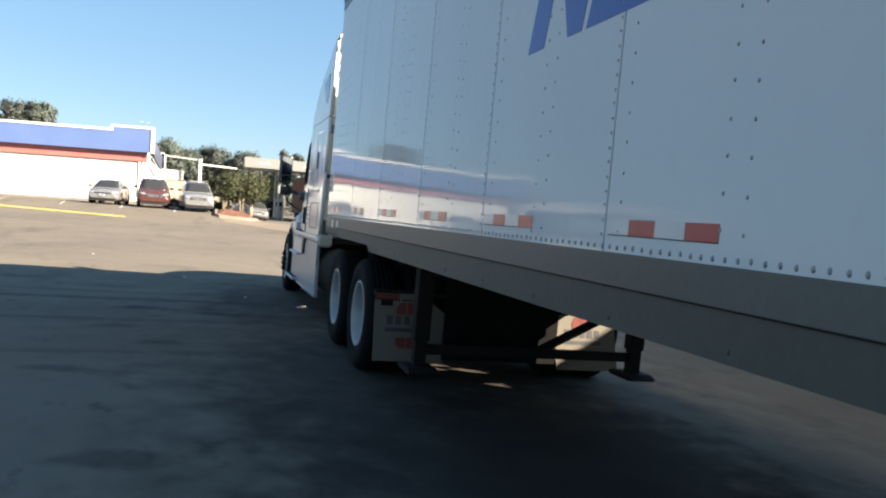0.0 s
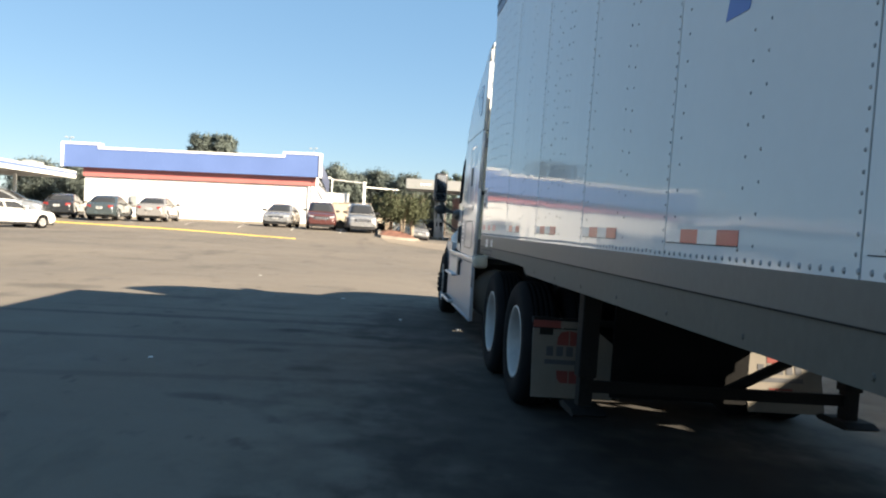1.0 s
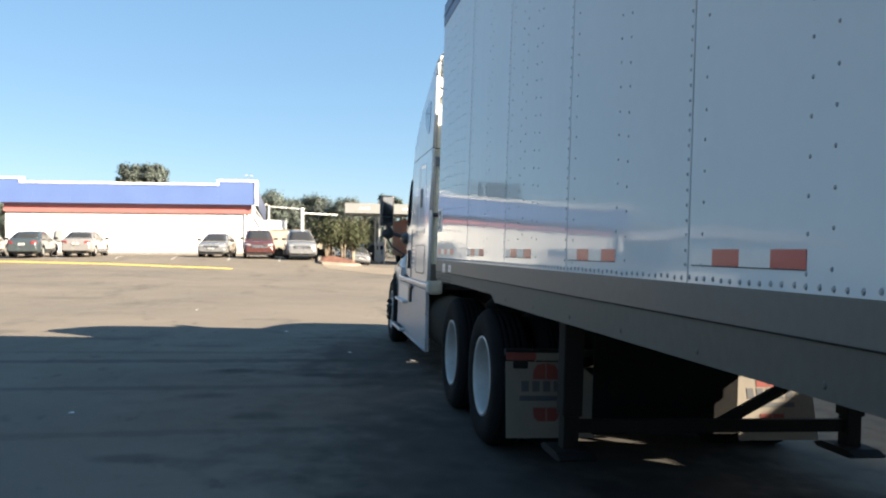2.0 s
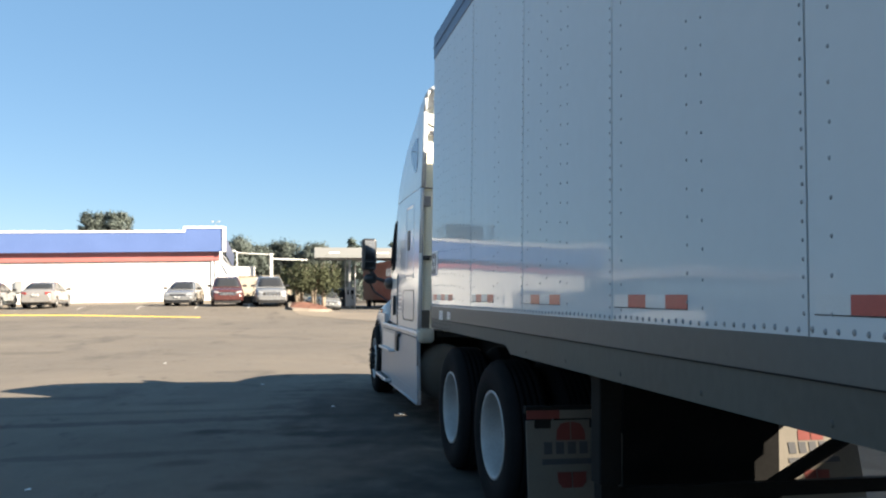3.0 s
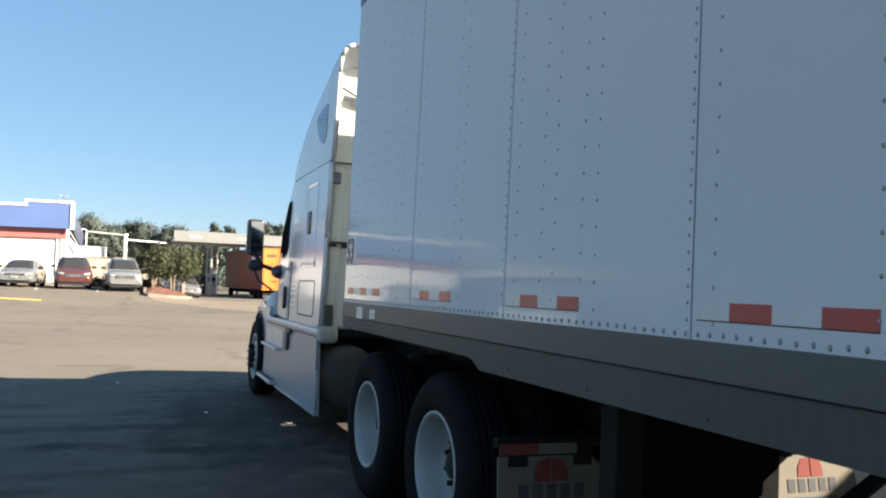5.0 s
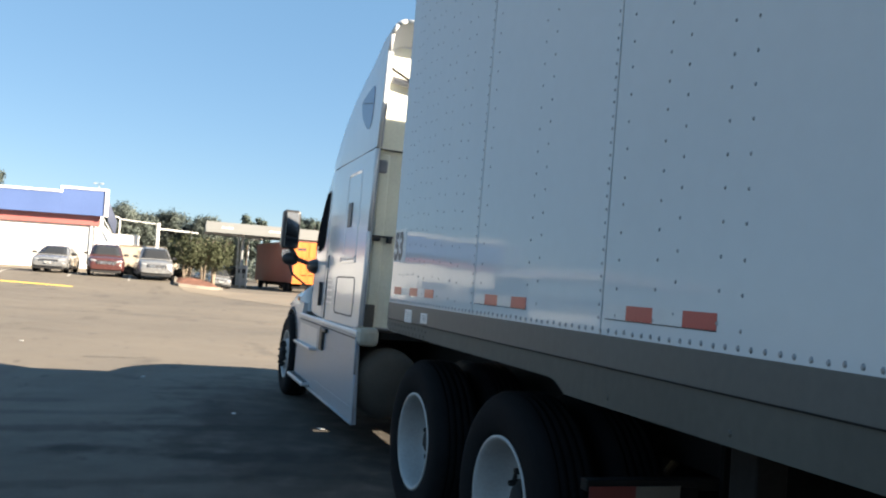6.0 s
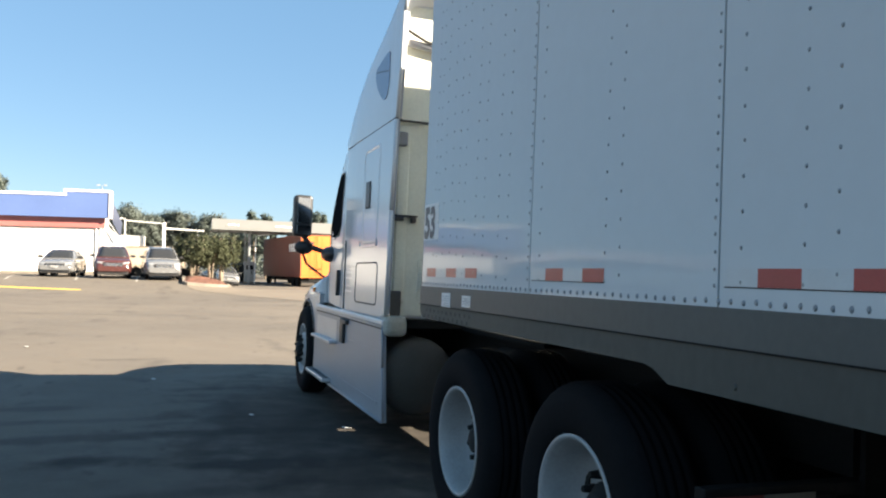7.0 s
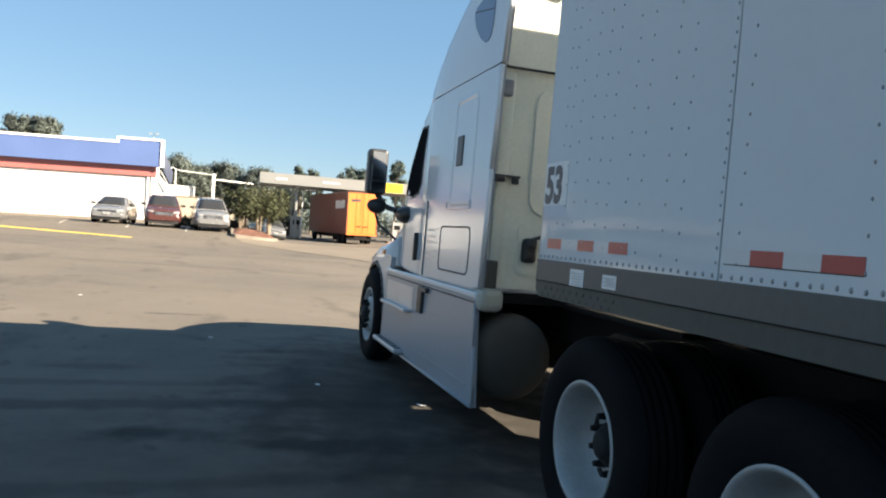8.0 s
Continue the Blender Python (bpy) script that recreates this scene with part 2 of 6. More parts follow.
TAPE_WHITE = surface("white_reflective_tape", (0.53, 0.54, 0.54), 0.32, 0, 0.06, 9, 160)
BLUE_PRINT = surface("blue_print", (0.03, 0.075, 0.3), 0.3, 0, 0.08, 2, 40)
BLACK_PRINT = surface("black_print", (0.03, 0.03, 0.035), 0.45, 0, 0.2, 8, 80)
LABEL_WHITE = surface("paper_label", (0.68, 0.68, 0.66), 0.5, 0, 0.08, 20, 120)
CHASSIS = surface("grimy_chassis_black", (0.011, 0.0105, 0.01), 0.75, 0.0, 0.4, 4, 50, bump=0.2, spec=0.15)
FLOOR_UNDER = surface("trailer_underfloor", (0.03, 0.027, 0.024), 0.8, 0, 0.3, 3, 40)
TYRE = surface("tyre_rubber", (0.0075, 0.0075, 0.0085), 0.85, 0, 0.3, 6, 60, bump=0.25, spec=0.1)
RIM = surface("white_painted_wheel", (0.33, 0.33, 0.325), 0.42, 0.1, 0.16, 7, 60)
BLACK_MATT = surface("matt_black_sheet", (0.012, 0.012, 0.012), 0.95, 0, 0.2, 6, 40, spec=0.0)
HUB = surface("greasy_hub", (0.007, 0.007, 0.007), 0.8, 0.0, 0.3, 12, 60)
CAB_WHITE = surface("white_cab_paint", (0.6, 0.615, 0.63), 0.18, 0, 0.03, 1.2, 25, coat=0.14, rough_spread=0.03, spec=0.38)
CAB_BACK = surface("cream_cab_back", (0.66, 0.66, 0.57), 0.5, 0, 0.1, 2.5, 40)
# cab-back cream darkened in the colour, as it looks in shade
SHADED_CREAM = surface("shaded_cream_plastic", (0.36, 0.35, 0.3), 0.55, 0, 0.15, 5, 50)
BLACK_PLASTIC = surface("black_plastic", (0.022, 0.022, 0.023), 0.45, 0, 0.2, 10, 80)
GREY_PLASTIC = surface("grey_plastic", (0.2, 0.21, 0.235), 0.5, 0, 0.15, 8, 60)
SEAM_LINE = surface("panel_gap", (0.05, 0.05, 0.052), 0.7)
CHROME = surface("brushed_aluminium", (0.72, 0.72, 0.72), 0.28, 1.0, 0.1, 5, 80)
CAR_RIM = surface("dull_alloy_rim", (0.24, 0.24, 0.24), 0.45, 0.3, 0.15, 8, 40)
EDGE_RUBBER = surface("blue_grey_edge_rubber", (0.3, 0.33, 0.38), 0.6, 0, 0.15, 6, 40)
TANK = surface("weathered_aluminium_tank", (0.075, 0.07, 0.062), 0.65, 0.2, 0.15, 5, 60)
GLASS = glass_dark("cab_window_glass", (0.014, 0.015, 0.017), 0.3, 0.0)
CAR_GLASS = glass_dark("car_window_glass", (0.03, 0.032, 0.035), 0.12, 0.12)
MIRROR = surface("dusty_mirror_glass", (0.3, 0.32, 0.34), 0.24, 1.0, 0.02)
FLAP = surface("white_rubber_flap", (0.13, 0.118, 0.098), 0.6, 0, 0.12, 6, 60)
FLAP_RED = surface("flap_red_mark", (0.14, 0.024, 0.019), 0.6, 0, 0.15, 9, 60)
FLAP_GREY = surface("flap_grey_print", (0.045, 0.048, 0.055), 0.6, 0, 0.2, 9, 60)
STUCCO = surface("white_painted_block", (0.72, 0.71, 0.68), 0.75, 0, 0.05, 0.7, 30, bump=0.2, depth=0.004)
FASCIA_BLUE = surface("blue_fascia_metal", (0.085, 0.135, 0.3), 0.42, 0, 0.07, 0.6, 12)
# fascia blue with shade put into the colour, for the stair's side panel
STAIR_BLUE_SHADED = surface("shaded_blue_screen", (0.07, 0.085, 0.135), 0.6, 0, 0.1, 2, 20)
FASCIA_RED = surface("red_fascia_band", (0.38, 0.125, 0.115), 0.45, 0, 0.1, 0.8, 12)
TRIM_WHITE = surface("white_trim_metal", (0.8, 0.8, 0.79), 0.4, 0, 0.04, 1, 20)
CANOPY_WHITE = surface("canopy_white_panel", (0.205, 0.212, 0.21), 0.45, 0, 0.06, 0.5, 10)
CANOPY_UNDER = surface("canopy_soffit", (0.4, 0.4, 0.39), 0.6, 0, 0.1, 1, 10)
STEEL_POST = surface("painted_steel_post", (0.3, 0.31, 0.31), 0.45, 0.2, 0.1, 2, 30)
TAN_WALL = surface("tan_block_wall", (0.36, 0.31, 0.245), 0.85, 0, 0.1, 1.2, 20, bump=0.2)
CONCRETE = surface("kerb_concrete", (0.19, 0.168, 0.138), 0.85, 0, 0.18, 1.5, 40, bump=0.3)
YELLOW_PAINT = surface("worn_yellow_paint", (0.78, 0.56, 0.06), 0.7, 0, 0.15, 1.5, 25)
WHITE_PAINT = surface("worn_white_paint", (0.34, 0.32, 0.285), 0.75, 0, 0.25, 1.5, 25)
TAR = surface("tar_sealer", (0.04, 0.038, 0.036), 0.7, 0, 0.3, 4, 40)
MULCH = surface("red_bark_mulch", (0.125, 0.055, 0.036), 0.95, 0, 0.4, 6, 30, bump=0.8, depth=0.02)
# door orange darkened in the colour because the body's side lies in shade
ORANGE_SHADED = surface("shaded_orange_paint", (0.14, 0.034, 0.018), 0.45, 0, 0.2, 0.8, 20)
ORANGE_DOOR = surface("orange_door_paint", (0.62, 0.16, 0.02), 0.45, 0, 0.1, 0.9, 20)
BARK = surface("tree_bark", (0.13, 0.1, 0.075), 0.9, 0, 0.35, 3, 20, bump=0.6, depth=0.01)
PALE_BARK = surface("pale_smooth_bark", (0.2, 0.165, 0.125), 0.8, 0, 0.25, 5, 40, bump=0.3)
LEAF_NEAR = leaf_material("island_tree_leaves", (0.115, 0.13, 0.08))
LEAF_HEDGE = leaf_material("dark_hedge_leaves", (0.032, 0.036, 0.026))
HEDGE_CORE = surface("hedge_twigs", (0.02, 0.018, 0.014), 0.95, 0, 0.3, 5, 40)
# far foliage is paled and blued in the colour to stand for air haze
LEAF_OAK = leaf_material("hazed_oak_leaves", (0.19, 0.225, 0.205))
LEAF_PINE = leaf_material("hazed_pine_needles", (0.15, 0.19, 0.17))
LEAF_WOODS = leaf_material("hazed_woods_leaves", (0.19, 0.225, 0.2))
LAMP_RED = surface("red_lens", (0.2, 0.02, 0.018), 0.2, 0, 0.1, 10, 40)
LAMP_AMBER = surface("amber_lens", (0.7, 0.22, 0.03), 0.2, 0, 0.1, 10, 40)
LAMP_CLEAR = surface("clear_lens", (0.34, 0.35, 0.36), 0.1, 0.2, 0.1, 10, 40)
SIGN_YELLOW = surface("yellow_sign_panel", (0.8, 0.6, 0.03), 0.45, 0, 0.08, 2, 20)


def car_paint(name, color, metal=0.3):
    return surface(name, color, 0.26, metal, 0.06, 1.5, 60, coat=0.6)


VISOR_END = surface("sun_faded_visor_end", (0.3, 0.27, 0.255), 0.5, 0, 0.15, 8, 60)
GLASS_TINT = surface("tinted_fairing_panel", (0.11, 0.145, 0.24), 0.12, 0, 0.1, 2, 20, rough_spread=0.02)
LABEL_GREY = surface("faded_door_lettering", (0.45, 0.46, 0.46), 0.3, 0, 0.1, 8, 60)
# white skirt darkened in the colour, standing in for shade low on the cab
SKIRT_SHADED = surface("shaded_white_skirt", (0.28, 0.3, 0.33), 0.36, 0, 0.1, 1.6, 40, rough_spread=0.08)
STEP_GREY = surface("satin_step_panel", (0.5, 0.51, 0.52), 0.35, 0.4, 0.1, 4, 40)
APRON = surface("worn_concrete_apron", (0.165, 0.138, 0.105), 0.85, 0, 0.16, 0.5, 60, bump=0.3)


# ==== mesh helpers ====
def part(name, bm, material, parent, label="", smooth=False, kind=""):
    me = bpy.data.meshes.new(name)
    bmesh.ops.recalc_face_normals(bm, faces=bm.faces)
    bm.to_mesh(me)
    bm.free()
    if smooth:
        me.polygons.foreach_set("use_smooth", [len(p.vertices) < 5 for p in me.polygons])
    me.materials.append(material)
    ob = new(name, me)
    if parent:
        ob.parent = parent
    return tagged(ob, label, kind=kind)


def flat_part(name, verts, faces, material, parent, label="", kind="", smooth=False):
    me = bpy.data.meshes.new(name)
    me.from_pydata(verts, [], faces)
    me.update()
    if smooth:
        me.polygons.foreach_set("use_smooth", [True] * len(me.polygons))
    me.materials.append(material)
    ob = new(name, me)
    if parent:
        ob.parent = parent
    return tagged(ob, label, kind=kind)


def thing(name, m, label, category, group="", kind=""):
    ob = new(name)
    ob.empty_display_size = 0.2
    ob.matrix_world = m
    return tagged(ob, label, category, group, kind)


def box(bm, x0, x1, y0, y1, z0, z1, bevel=0.0):
    made = bmesh.ops.create_cube(bm, size=1)["verts"]
    for v in made:
        v.co = (x0 + (v.co.x + .5) * (x1 - x0), y0 + (v.co.y + .5) * (y1 - y0), z0 + (v.co.z + .5) * (z1 - z0))
    if bevel:
        edges = list({e for v in made for e in v.link_edges})
        bmesh.ops.bevel(bm, geom=edges, offset=bevel, segments=2, affect="EDGES", profile=0.5)
    return bm


def boxed(*a, **k):
    return box(bmesh.new(), *a, **k)


def tube(bm, p0, p1, r0, r1=None, seg=10, caps=True):
    p0, p1 = Vector(p0), Vector(p1)
    r1 = r0 if r1 is None else r1
    d = p1 - p0
    turn = d.to_track_quat("Z", "Y").to_matrix()
    rings = []
    for p, r in ((p0, r0), (p1, r1)):
        rings.append([bm.verts.new(p + turn @ Vector((r * math.cos(a), r * math.sin(a), 0)))
                      for a in (2 * math.pi * i / seg for i in range(seg))])
    for i in range(seg):
        j = (i + 1) % seg
        bm.faces.new((rings[0][i], rings[0][j], rings[1][j], rings[1][i]))
    if caps:
        bm.faces.new(rings[0][::-1])
        bm.faces.new(rings[1])
    return bm


def path_tube(bm, pts, r, seg=8):
    for a, b in zip(pts[:-1], pts[1:]):
        tube(bm, a, b, r, seg=seg)
    return bm


def lathe(bm, profile, center, axis="y", seg=40, sign=1):
    """Turns (radius, offset) pairs round an axis through center; offset runs along sign * axis."""
    rings = []
    c = Vector(center)
    for r, h in profile:
        ring = []
        for i in range(seg):
            a = 2 * math.pi * i / seg
            u, w = r * math.cos(a), r * math.sin(a)
            o = (u, sign * h, w) if axis == "y" else ((sign * h, u, w) if axis == "x" else (u, w, sign * h))
            ring.append(bm.verts.new(c + Vector(o)))
        rings.append(ring)
    for a, b in zip(rings[:-1], rings[1:]):
        for i in range(seg):
            j = (i + 1) % seg
            bm.faces.new((a[i], a[j], b[j], b[i]))
    return bm


def prism(bm, pts, y0, y1, plane="xz"):
    """A polygon in a plane, given depth along the third axis."""
    def at(p, d):
        return {"xz": (p[0], d, p[1]), "yz": (d, p[0], p[1]), "xy": (p[0], p[1], d)}[plane]
    a = [bm.verts.new(at(p, y0)) for p in pts]
    b = [bm.verts.new(at(p, y1)) for p in pts]
    bm.faces.new(a)
    bm.faces.new(b[::-1])
    for i in range(len(pts)):
        j = (i + 1) % len(pts)
        bm.faces.new((a[i], b[i], b[j], a[j]))
    return bm


def loft(bm, rings, caps=True, closed=True):
    rows = [[bm.verts.new(p) for p in ring] for ring in rings]
    n = len(rows[0])
    for a, b in zip(rows[:-1], rows[1:]):
        for i in range(n if closed else n - 1):
            j = (i + 1) % n
            bm.faces.new((a[i], a[j], b[j], b[i]))
    if caps and closed:
        bm.faces.new(rows[0][::-1])
        bm.faces.new(rows[-1])
    return bm


def rounded(y0, y1, z0, z1, r, seg=5, low=0.0):
    """A ring of (y, z): a rectangle whose upper corners have the radius r and whose lower ones low."""
    out = []
    for cy, cz, a0, rad in ((y1 - r, z1 - r, 0, r), (y0 + r, z1 - r, 90, r), (y0 + low, z0 + low, 180, low), (y1 - low, z0 + low, 270, low)):
        for k in range(seg + 1):
            a = radians(a0 + 90 * k / seg)
            out.append((cy + rad * math.cos(a), cz + rad * math.sin(a)))
    return out


def lettering(text, size, depth, stretch=1.0, bold=0.0):
    """The mesh of a word in the built-in font, in its own xy plane."""
    cu = bpy.data.curves.new("word", "FONT")
    cu.body, cu.size, cu.extrude, cu.offset = text, size, depth, bold
    ob = bpy.data.objects.new("word", cu)
    scene.collection.objects.link(ob)
    dg = bpy.context.evaluated_depsgraph_get()
    me = bpy.data.meshes.new_from_object(ob.evaluated_get(dg))
    bpy.data.objects.remove(ob)
    for v in me.vertices:
        v.co.x *= stretch
    return me


def step(a, b, x):
    t = min(1.0, max(0.0, (x - a) / (b - a)))
    return t * t * (3 - 2 * t)


def ground_z(x, y):
    """The yard: it climbs gently to one side and ahead, more steeply before the shop, and levels out far off."""
    y = min(22.0, max(-10.0, y))
    yy = y if y < 12 else 12 + (y - 12) * 0.6
    if yy < -8:
        yy = -8 + (yy + 8) * 0.1
    across = 0.0594 * yy * (1 - 0.35 * step(20, 45, x)) - 0.028 * y
    return across + 0.00702 * min(max(x - 6, 0), 60) + 0.6 * step(33, 41, x) - 0.8 * step(33, 45, x) * step(-1.5, 3, -y)


def strip_on_ground(name, outline, material, up=0.004, label="", kind="structure"):
    """A thin coat on the yard: outline is two equally long rows of (x, y)."""
    verts, faces = [], []
    a, b = outline
    for (x0, y0), (x1, y1) in zip(a, b):
        for k in range(3):
            x, y = x0 + (x1 - x0) * k / 2, y0 + (y1 - y0) * k / 2
            verts.append((x, y, ground_z(x, y) + up))
    for i in range(len(a) - 1):
        for k in range(2):
            p = i * 3 + k
            faces.append((p, p + 1, p + 4, p + 3))
    return flat_part(name, verts, faces, material, None, label, kind)


def line_points(p, q, n, jitter=0.0, seed=0):
    rnd = random.Random(seed)
    return [(p[0] + (q[0] - p[0]) * i / n + rnd.uniform(-jitter, jitter), p[1] + (q[1] - p[1]) * i / n + rnd.uniform(-jitter, jitter))
            for i in range(n + 1)]


# ==== ground ====
def build_ground():
    xs = [-900, -400, -200, -100, -60, -40, -30] + [-24 + 2 * i for i in range(16)] + [8 + i for i in range(63)] + [75, 80, 90, 100, 120, 160, 240, 400, 900]
    ys = [-900, -400, -200, -100, -60, -40] + [-30 + 2 * i for i in range(10)] + [-10 + i for i in range(43)] + [36, 40, 50, 60, 100, 200, 400, 900]
    verts = [(x, y, ground_z(x, y)) for x in xs for y in ys]
    n = len(ys)
    faces = [(i * n + j, (i + 1) * n + j, (i + 1) * n + j + 1, i * n + j + 1) for i in range(len(xs) - 1) for j in range(n - 1)]
    flat_part("ground", verts, faces, ASPHALT, None, "worn tan-grey asphalt yard with oil marks and painted lorry shade", "structure", smooth=True)


build_ground()

# painted lines and tar seams on the yard
a = line_points((34.6, 5.4), (37.35, 19.8), 30, 0.012, 1)
b = line_points((34.92, 5.4), (37.7, 19.8), 30, 0.012, 2)
strip_on_ground("painted_line", (a, b), YELLOW_PAINT, 0.005, "worn yellow painted line on the asphalt")
for i, (x0, y0) in enumerate(((38.4, 6.0), (38.4, 9.1), (38.6, 12.2), (38.8, 15.4), (38.3, 3.1))):
    a = line_points((x0, y0), (x0 + 4.6, y0 + 0.1), 10, 0.01, 10 + i)
    b = line_points((x0, y0 + 0.1), (x0 + 4.6, y0 + 0.2), 10, 0.01, 20 + i)
    strip_on_ground("parking_line", (a, b), WHITE_PAINT, 0.005, "faded white parking bay line")


def tar_seam(p, q, width, seed, n=40):
    rnd = random.Random(seed)
    d = Vector((q[0] - p[0], q[1] - p[1])).normalized()
    side = Vector((-d.y, d.x))
    a, b, off = [], [], 0.0
    for i in range(n + 1):
        off += rnd.uniform(-0.03, 0.03)
        w = width * rnd.uniform(0.5, 1.2)
        c = Vector((p[0] + (q[0] - p[0]) * i / n, p[1] + (q[1] - p[1]) * i / n)) + side * off
        a.append(tuple(c - side * w / 2))
        b.append(tuple(c + side * w / 2))
    strip_on_ground("tar_seam", (a, b), TAR, 0.004, "black tar seam sealing a crack")


tar_seam((7.85, 2.5), (7.92, 1.7), 0.035, 5, 10)
tar_seam((17.6, 6.0), (18.6, -3.0), 0.045, 6)
tar_seam((24.0, 12.0), (25.5, -4.0), 0.05, 7)


# paler concrete apron round the island and towards the pumps
def sheet_z(x, y):
    """The height of the yard's own mesh, whose squares are a metre wide here."""
    i, j = math.floor(x), math.floor(y)
    fx, fy = x - i, y - j
    near = ground_z(i, j) * (1 - fy) + ground_z(i, j + 1) * fy
    far = ground_z(i + 1, j) * (1 - fy) + ground_z(i + 1, j + 1) * fy
    return near * (1 - fx) + far * fx


def build_apron():
    xs, ys = zip(*[(17, -7.8), (22, -6.6), (26, -5.4), (29.4, -3.9), (31.4, -2.6), (34.3, -1.1), (35.6, 0.4), (37.5, 0.75), (49, 0.75)])
    rnd = random.Random(31)
    verts, faces, n = [], [], 41
    for i in range(65):
        x = 17 + i * 0.5
        edge = float(np.interp(x, xs, ys)) + rnd.uniform(-0.03, 0.03)
        for k in range(n):
            y = edge + (-9.9 - edge) * k / (n - 1)
            verts.append((x, y, sheet_z(x, y) + 0.012))
    for i in range(64):
        faces += [(i * n + k, i * n + k + 1, (i + 1) * n + k + 1, (i + 1) * n + k) for k in range(n - 1)]
    flat_part("concrete_apron", verts, faces, APRON, None, "pale worn concrete apron", "structure")


build_apron()


def litter(x, y, w, d, turn, seed):
    rnd = random.Random(seed)
    bm = bmesh.new()
    pts = [(w * math.cos(t) * rnd.uniform(0.7, 1.1), d * math.sin(t) * rnd.uniform(0.7, 1.1)) for t in (2 * math.pi * k / 7 for k in range(7))]
    prism(bm, pts, 0.0, 0.004, "xy")
    for v in bm.verts:
        v.co.z += 0.012 * rnd.random()
    ob = part("litter", bm, LABEL_WHITE, None)
    ob.matrix_world = pose(x, y, ground_z(x, y) + 0.002, 0, 0, turn)
    tagged(ob, "crumpled white paper scrap on the asphalt", "litter", "paper scraps")


# the scrap at (2.62, -0.12) stands in for a small patch of sunlight
for i, s in enumerate(((3.33, 0.66, 0.03, 0.025, 20), (2.62, -0.12, 0.06, 0.035, 40), (5.9, 1.6, 0.03, 0.03, 0), (-0.6, 3.1, 0.03, 0.02, 70), (9.6, 3.6, 0.05, 0.04, 10))):
    litter(*s, i)

# ==== the lorry ====
LORRY = pose(0, 0, 0, TILT, 0, 0)
CY = -1.3                       # its long axis


def dish_wheel(parent, x, y_face, side, radius=0.51, deep=True, name="wheel", nuts=True, seg=44):
    """A truck wheel on an axle along y; side is +1 where its outer face looks to +y."""
    s = side
    hub = new(name)
    hub.parent = parent
    hub.location = (x, y_face, radius - 0.012)
    w = 0.275
    prof = [(0.292, -w), (0.32, -w - 0.004), (0.40, -w - 0.012), (0.468, -w - 0.002), (0.498, -w + 0.03), (radius, -w + 0.055)]
    for k in range(4):
        c = -w + 0.075 + k * 0.042
        prof += [(radius, c - 0.004), (radius - 0.008, c), (radius - 0.008, c + 0.007), (radius, c + 0.012)]
    prof += [(radius, -0.055), (0.498, -0.03), (0.472, -0.004), (0.455, 0.006), (0.42, 0.012), (0.375, 0.012), (0.33, 0.004), (0.302, -0.006), (0.292, -0.02)]
    part("tyre", lathe(bmesh.new(), prof, (0, 0, 0), "y", seg, s), TYRE, hub, "black truck tyre with ribbed tread", smooth=True)
    bm = bmesh.new()
    if deep:
        rim = [(0.288, -w), (0.288, -0.03), (0.3, -0.012), (0.3, -0.002), (0.285, 0.0), (0.276, -0.014), (0.262, -0.05), (0.25, -0.12), (0.23, -0.17), (0.205, -0.19), (0.145, -0.195), (0.1, -0.185), (0.001, -0.185)]
    else:
        rim = [(0.288, -w), (0.288, -0.03), (0.3, -0.012), (0.3, -0.002), (0.285, 0.0), (0.272, -0.02), (0.25, -0.055), (0.225, -0.06), (0.19, -0.012), (0.15, 0.004), (0.11, 0.006), (0.001, 0.006)]
    part("rim", lathe(bm, rim, (0, 0, 0), "y", seg, s), RIM, hub, "white painted steel rim", smooth=True)
    base = -0.187 if deep else 0.004
    cap = [(0.1, base - 0.02), (0.108, base + 0.035), (0.1, base + 0.05), (0.075, base + 0.058), (0.068, base + 0.085), (0.05, base + 0.095), (0.001, base + 0.097)]
    if not deep:
        cap = [(0.1, base - 0.01), (0.095, base + 0.035), (0.07, base + 0.06), (0.001, base + 0.064)]
    part("hub_cap", lathe(bmesh.new(), cap, (0, 0, 0), "y", 24, s), HUB, hub, "dark greasy hub", smooth=True)
    if nuts:
        for k in range(10):
            a = 2 * math.pi * (k + 0.5) / 10
            p = Vector((0.143 * math.cos(a), s * base, 0.143 * math.sin(a)))
            part("wheel_nut", tube(bmesh.new(), p, p + Vector((0, s * 0.062, 0)), 0.022, 0.014, 6), HUB, hub)
        # hand holes in the disc
        for k in range(5):
            a = 2 * math.pi * k / 5 + 0.3
            r = 0.213 if deep else 0.205
            p = Vector((r * math.cos(a), s * (-0.188 if deep else -0.028), r * math.sin(a)))
            part("hand_hole", tube(bmesh.new(), p, p + Vector((0, s * 0.008, 0)), 0.026, 0.026, 12), HUB, hub)
    return hub


# ---- trailer ----
trailer = thing("semi_trailer", LORRY, "long white box semi-trailer with riveted sheet sides", "trailer")
FRONT, BACK, WID = 0.21, -15.9, 2.59
ZP, ZT = 1.345, 3.66            # foot and head of the sheets
SEAM = [FRONT] + [-1.30 - 1.219 * k for k in range(12)] + [BACK]
for i in range(13):
    x0, x1 = SEAM[i + 1] + 0.004, SEAM[i] - (0.0 if i == 0 else 0.004)
    part("side_panel", boxed(x0, x1, -0.016, 0.0, ZP, ZT, bevel=0.0015), SKIN, trailer, "glossy white riveted side sheet" if i == 0 else "")
    part("far_side_panel", boxed(x0, x1, -WID, -WID + 0.016, ZP, ZT), SKIN, trailer)
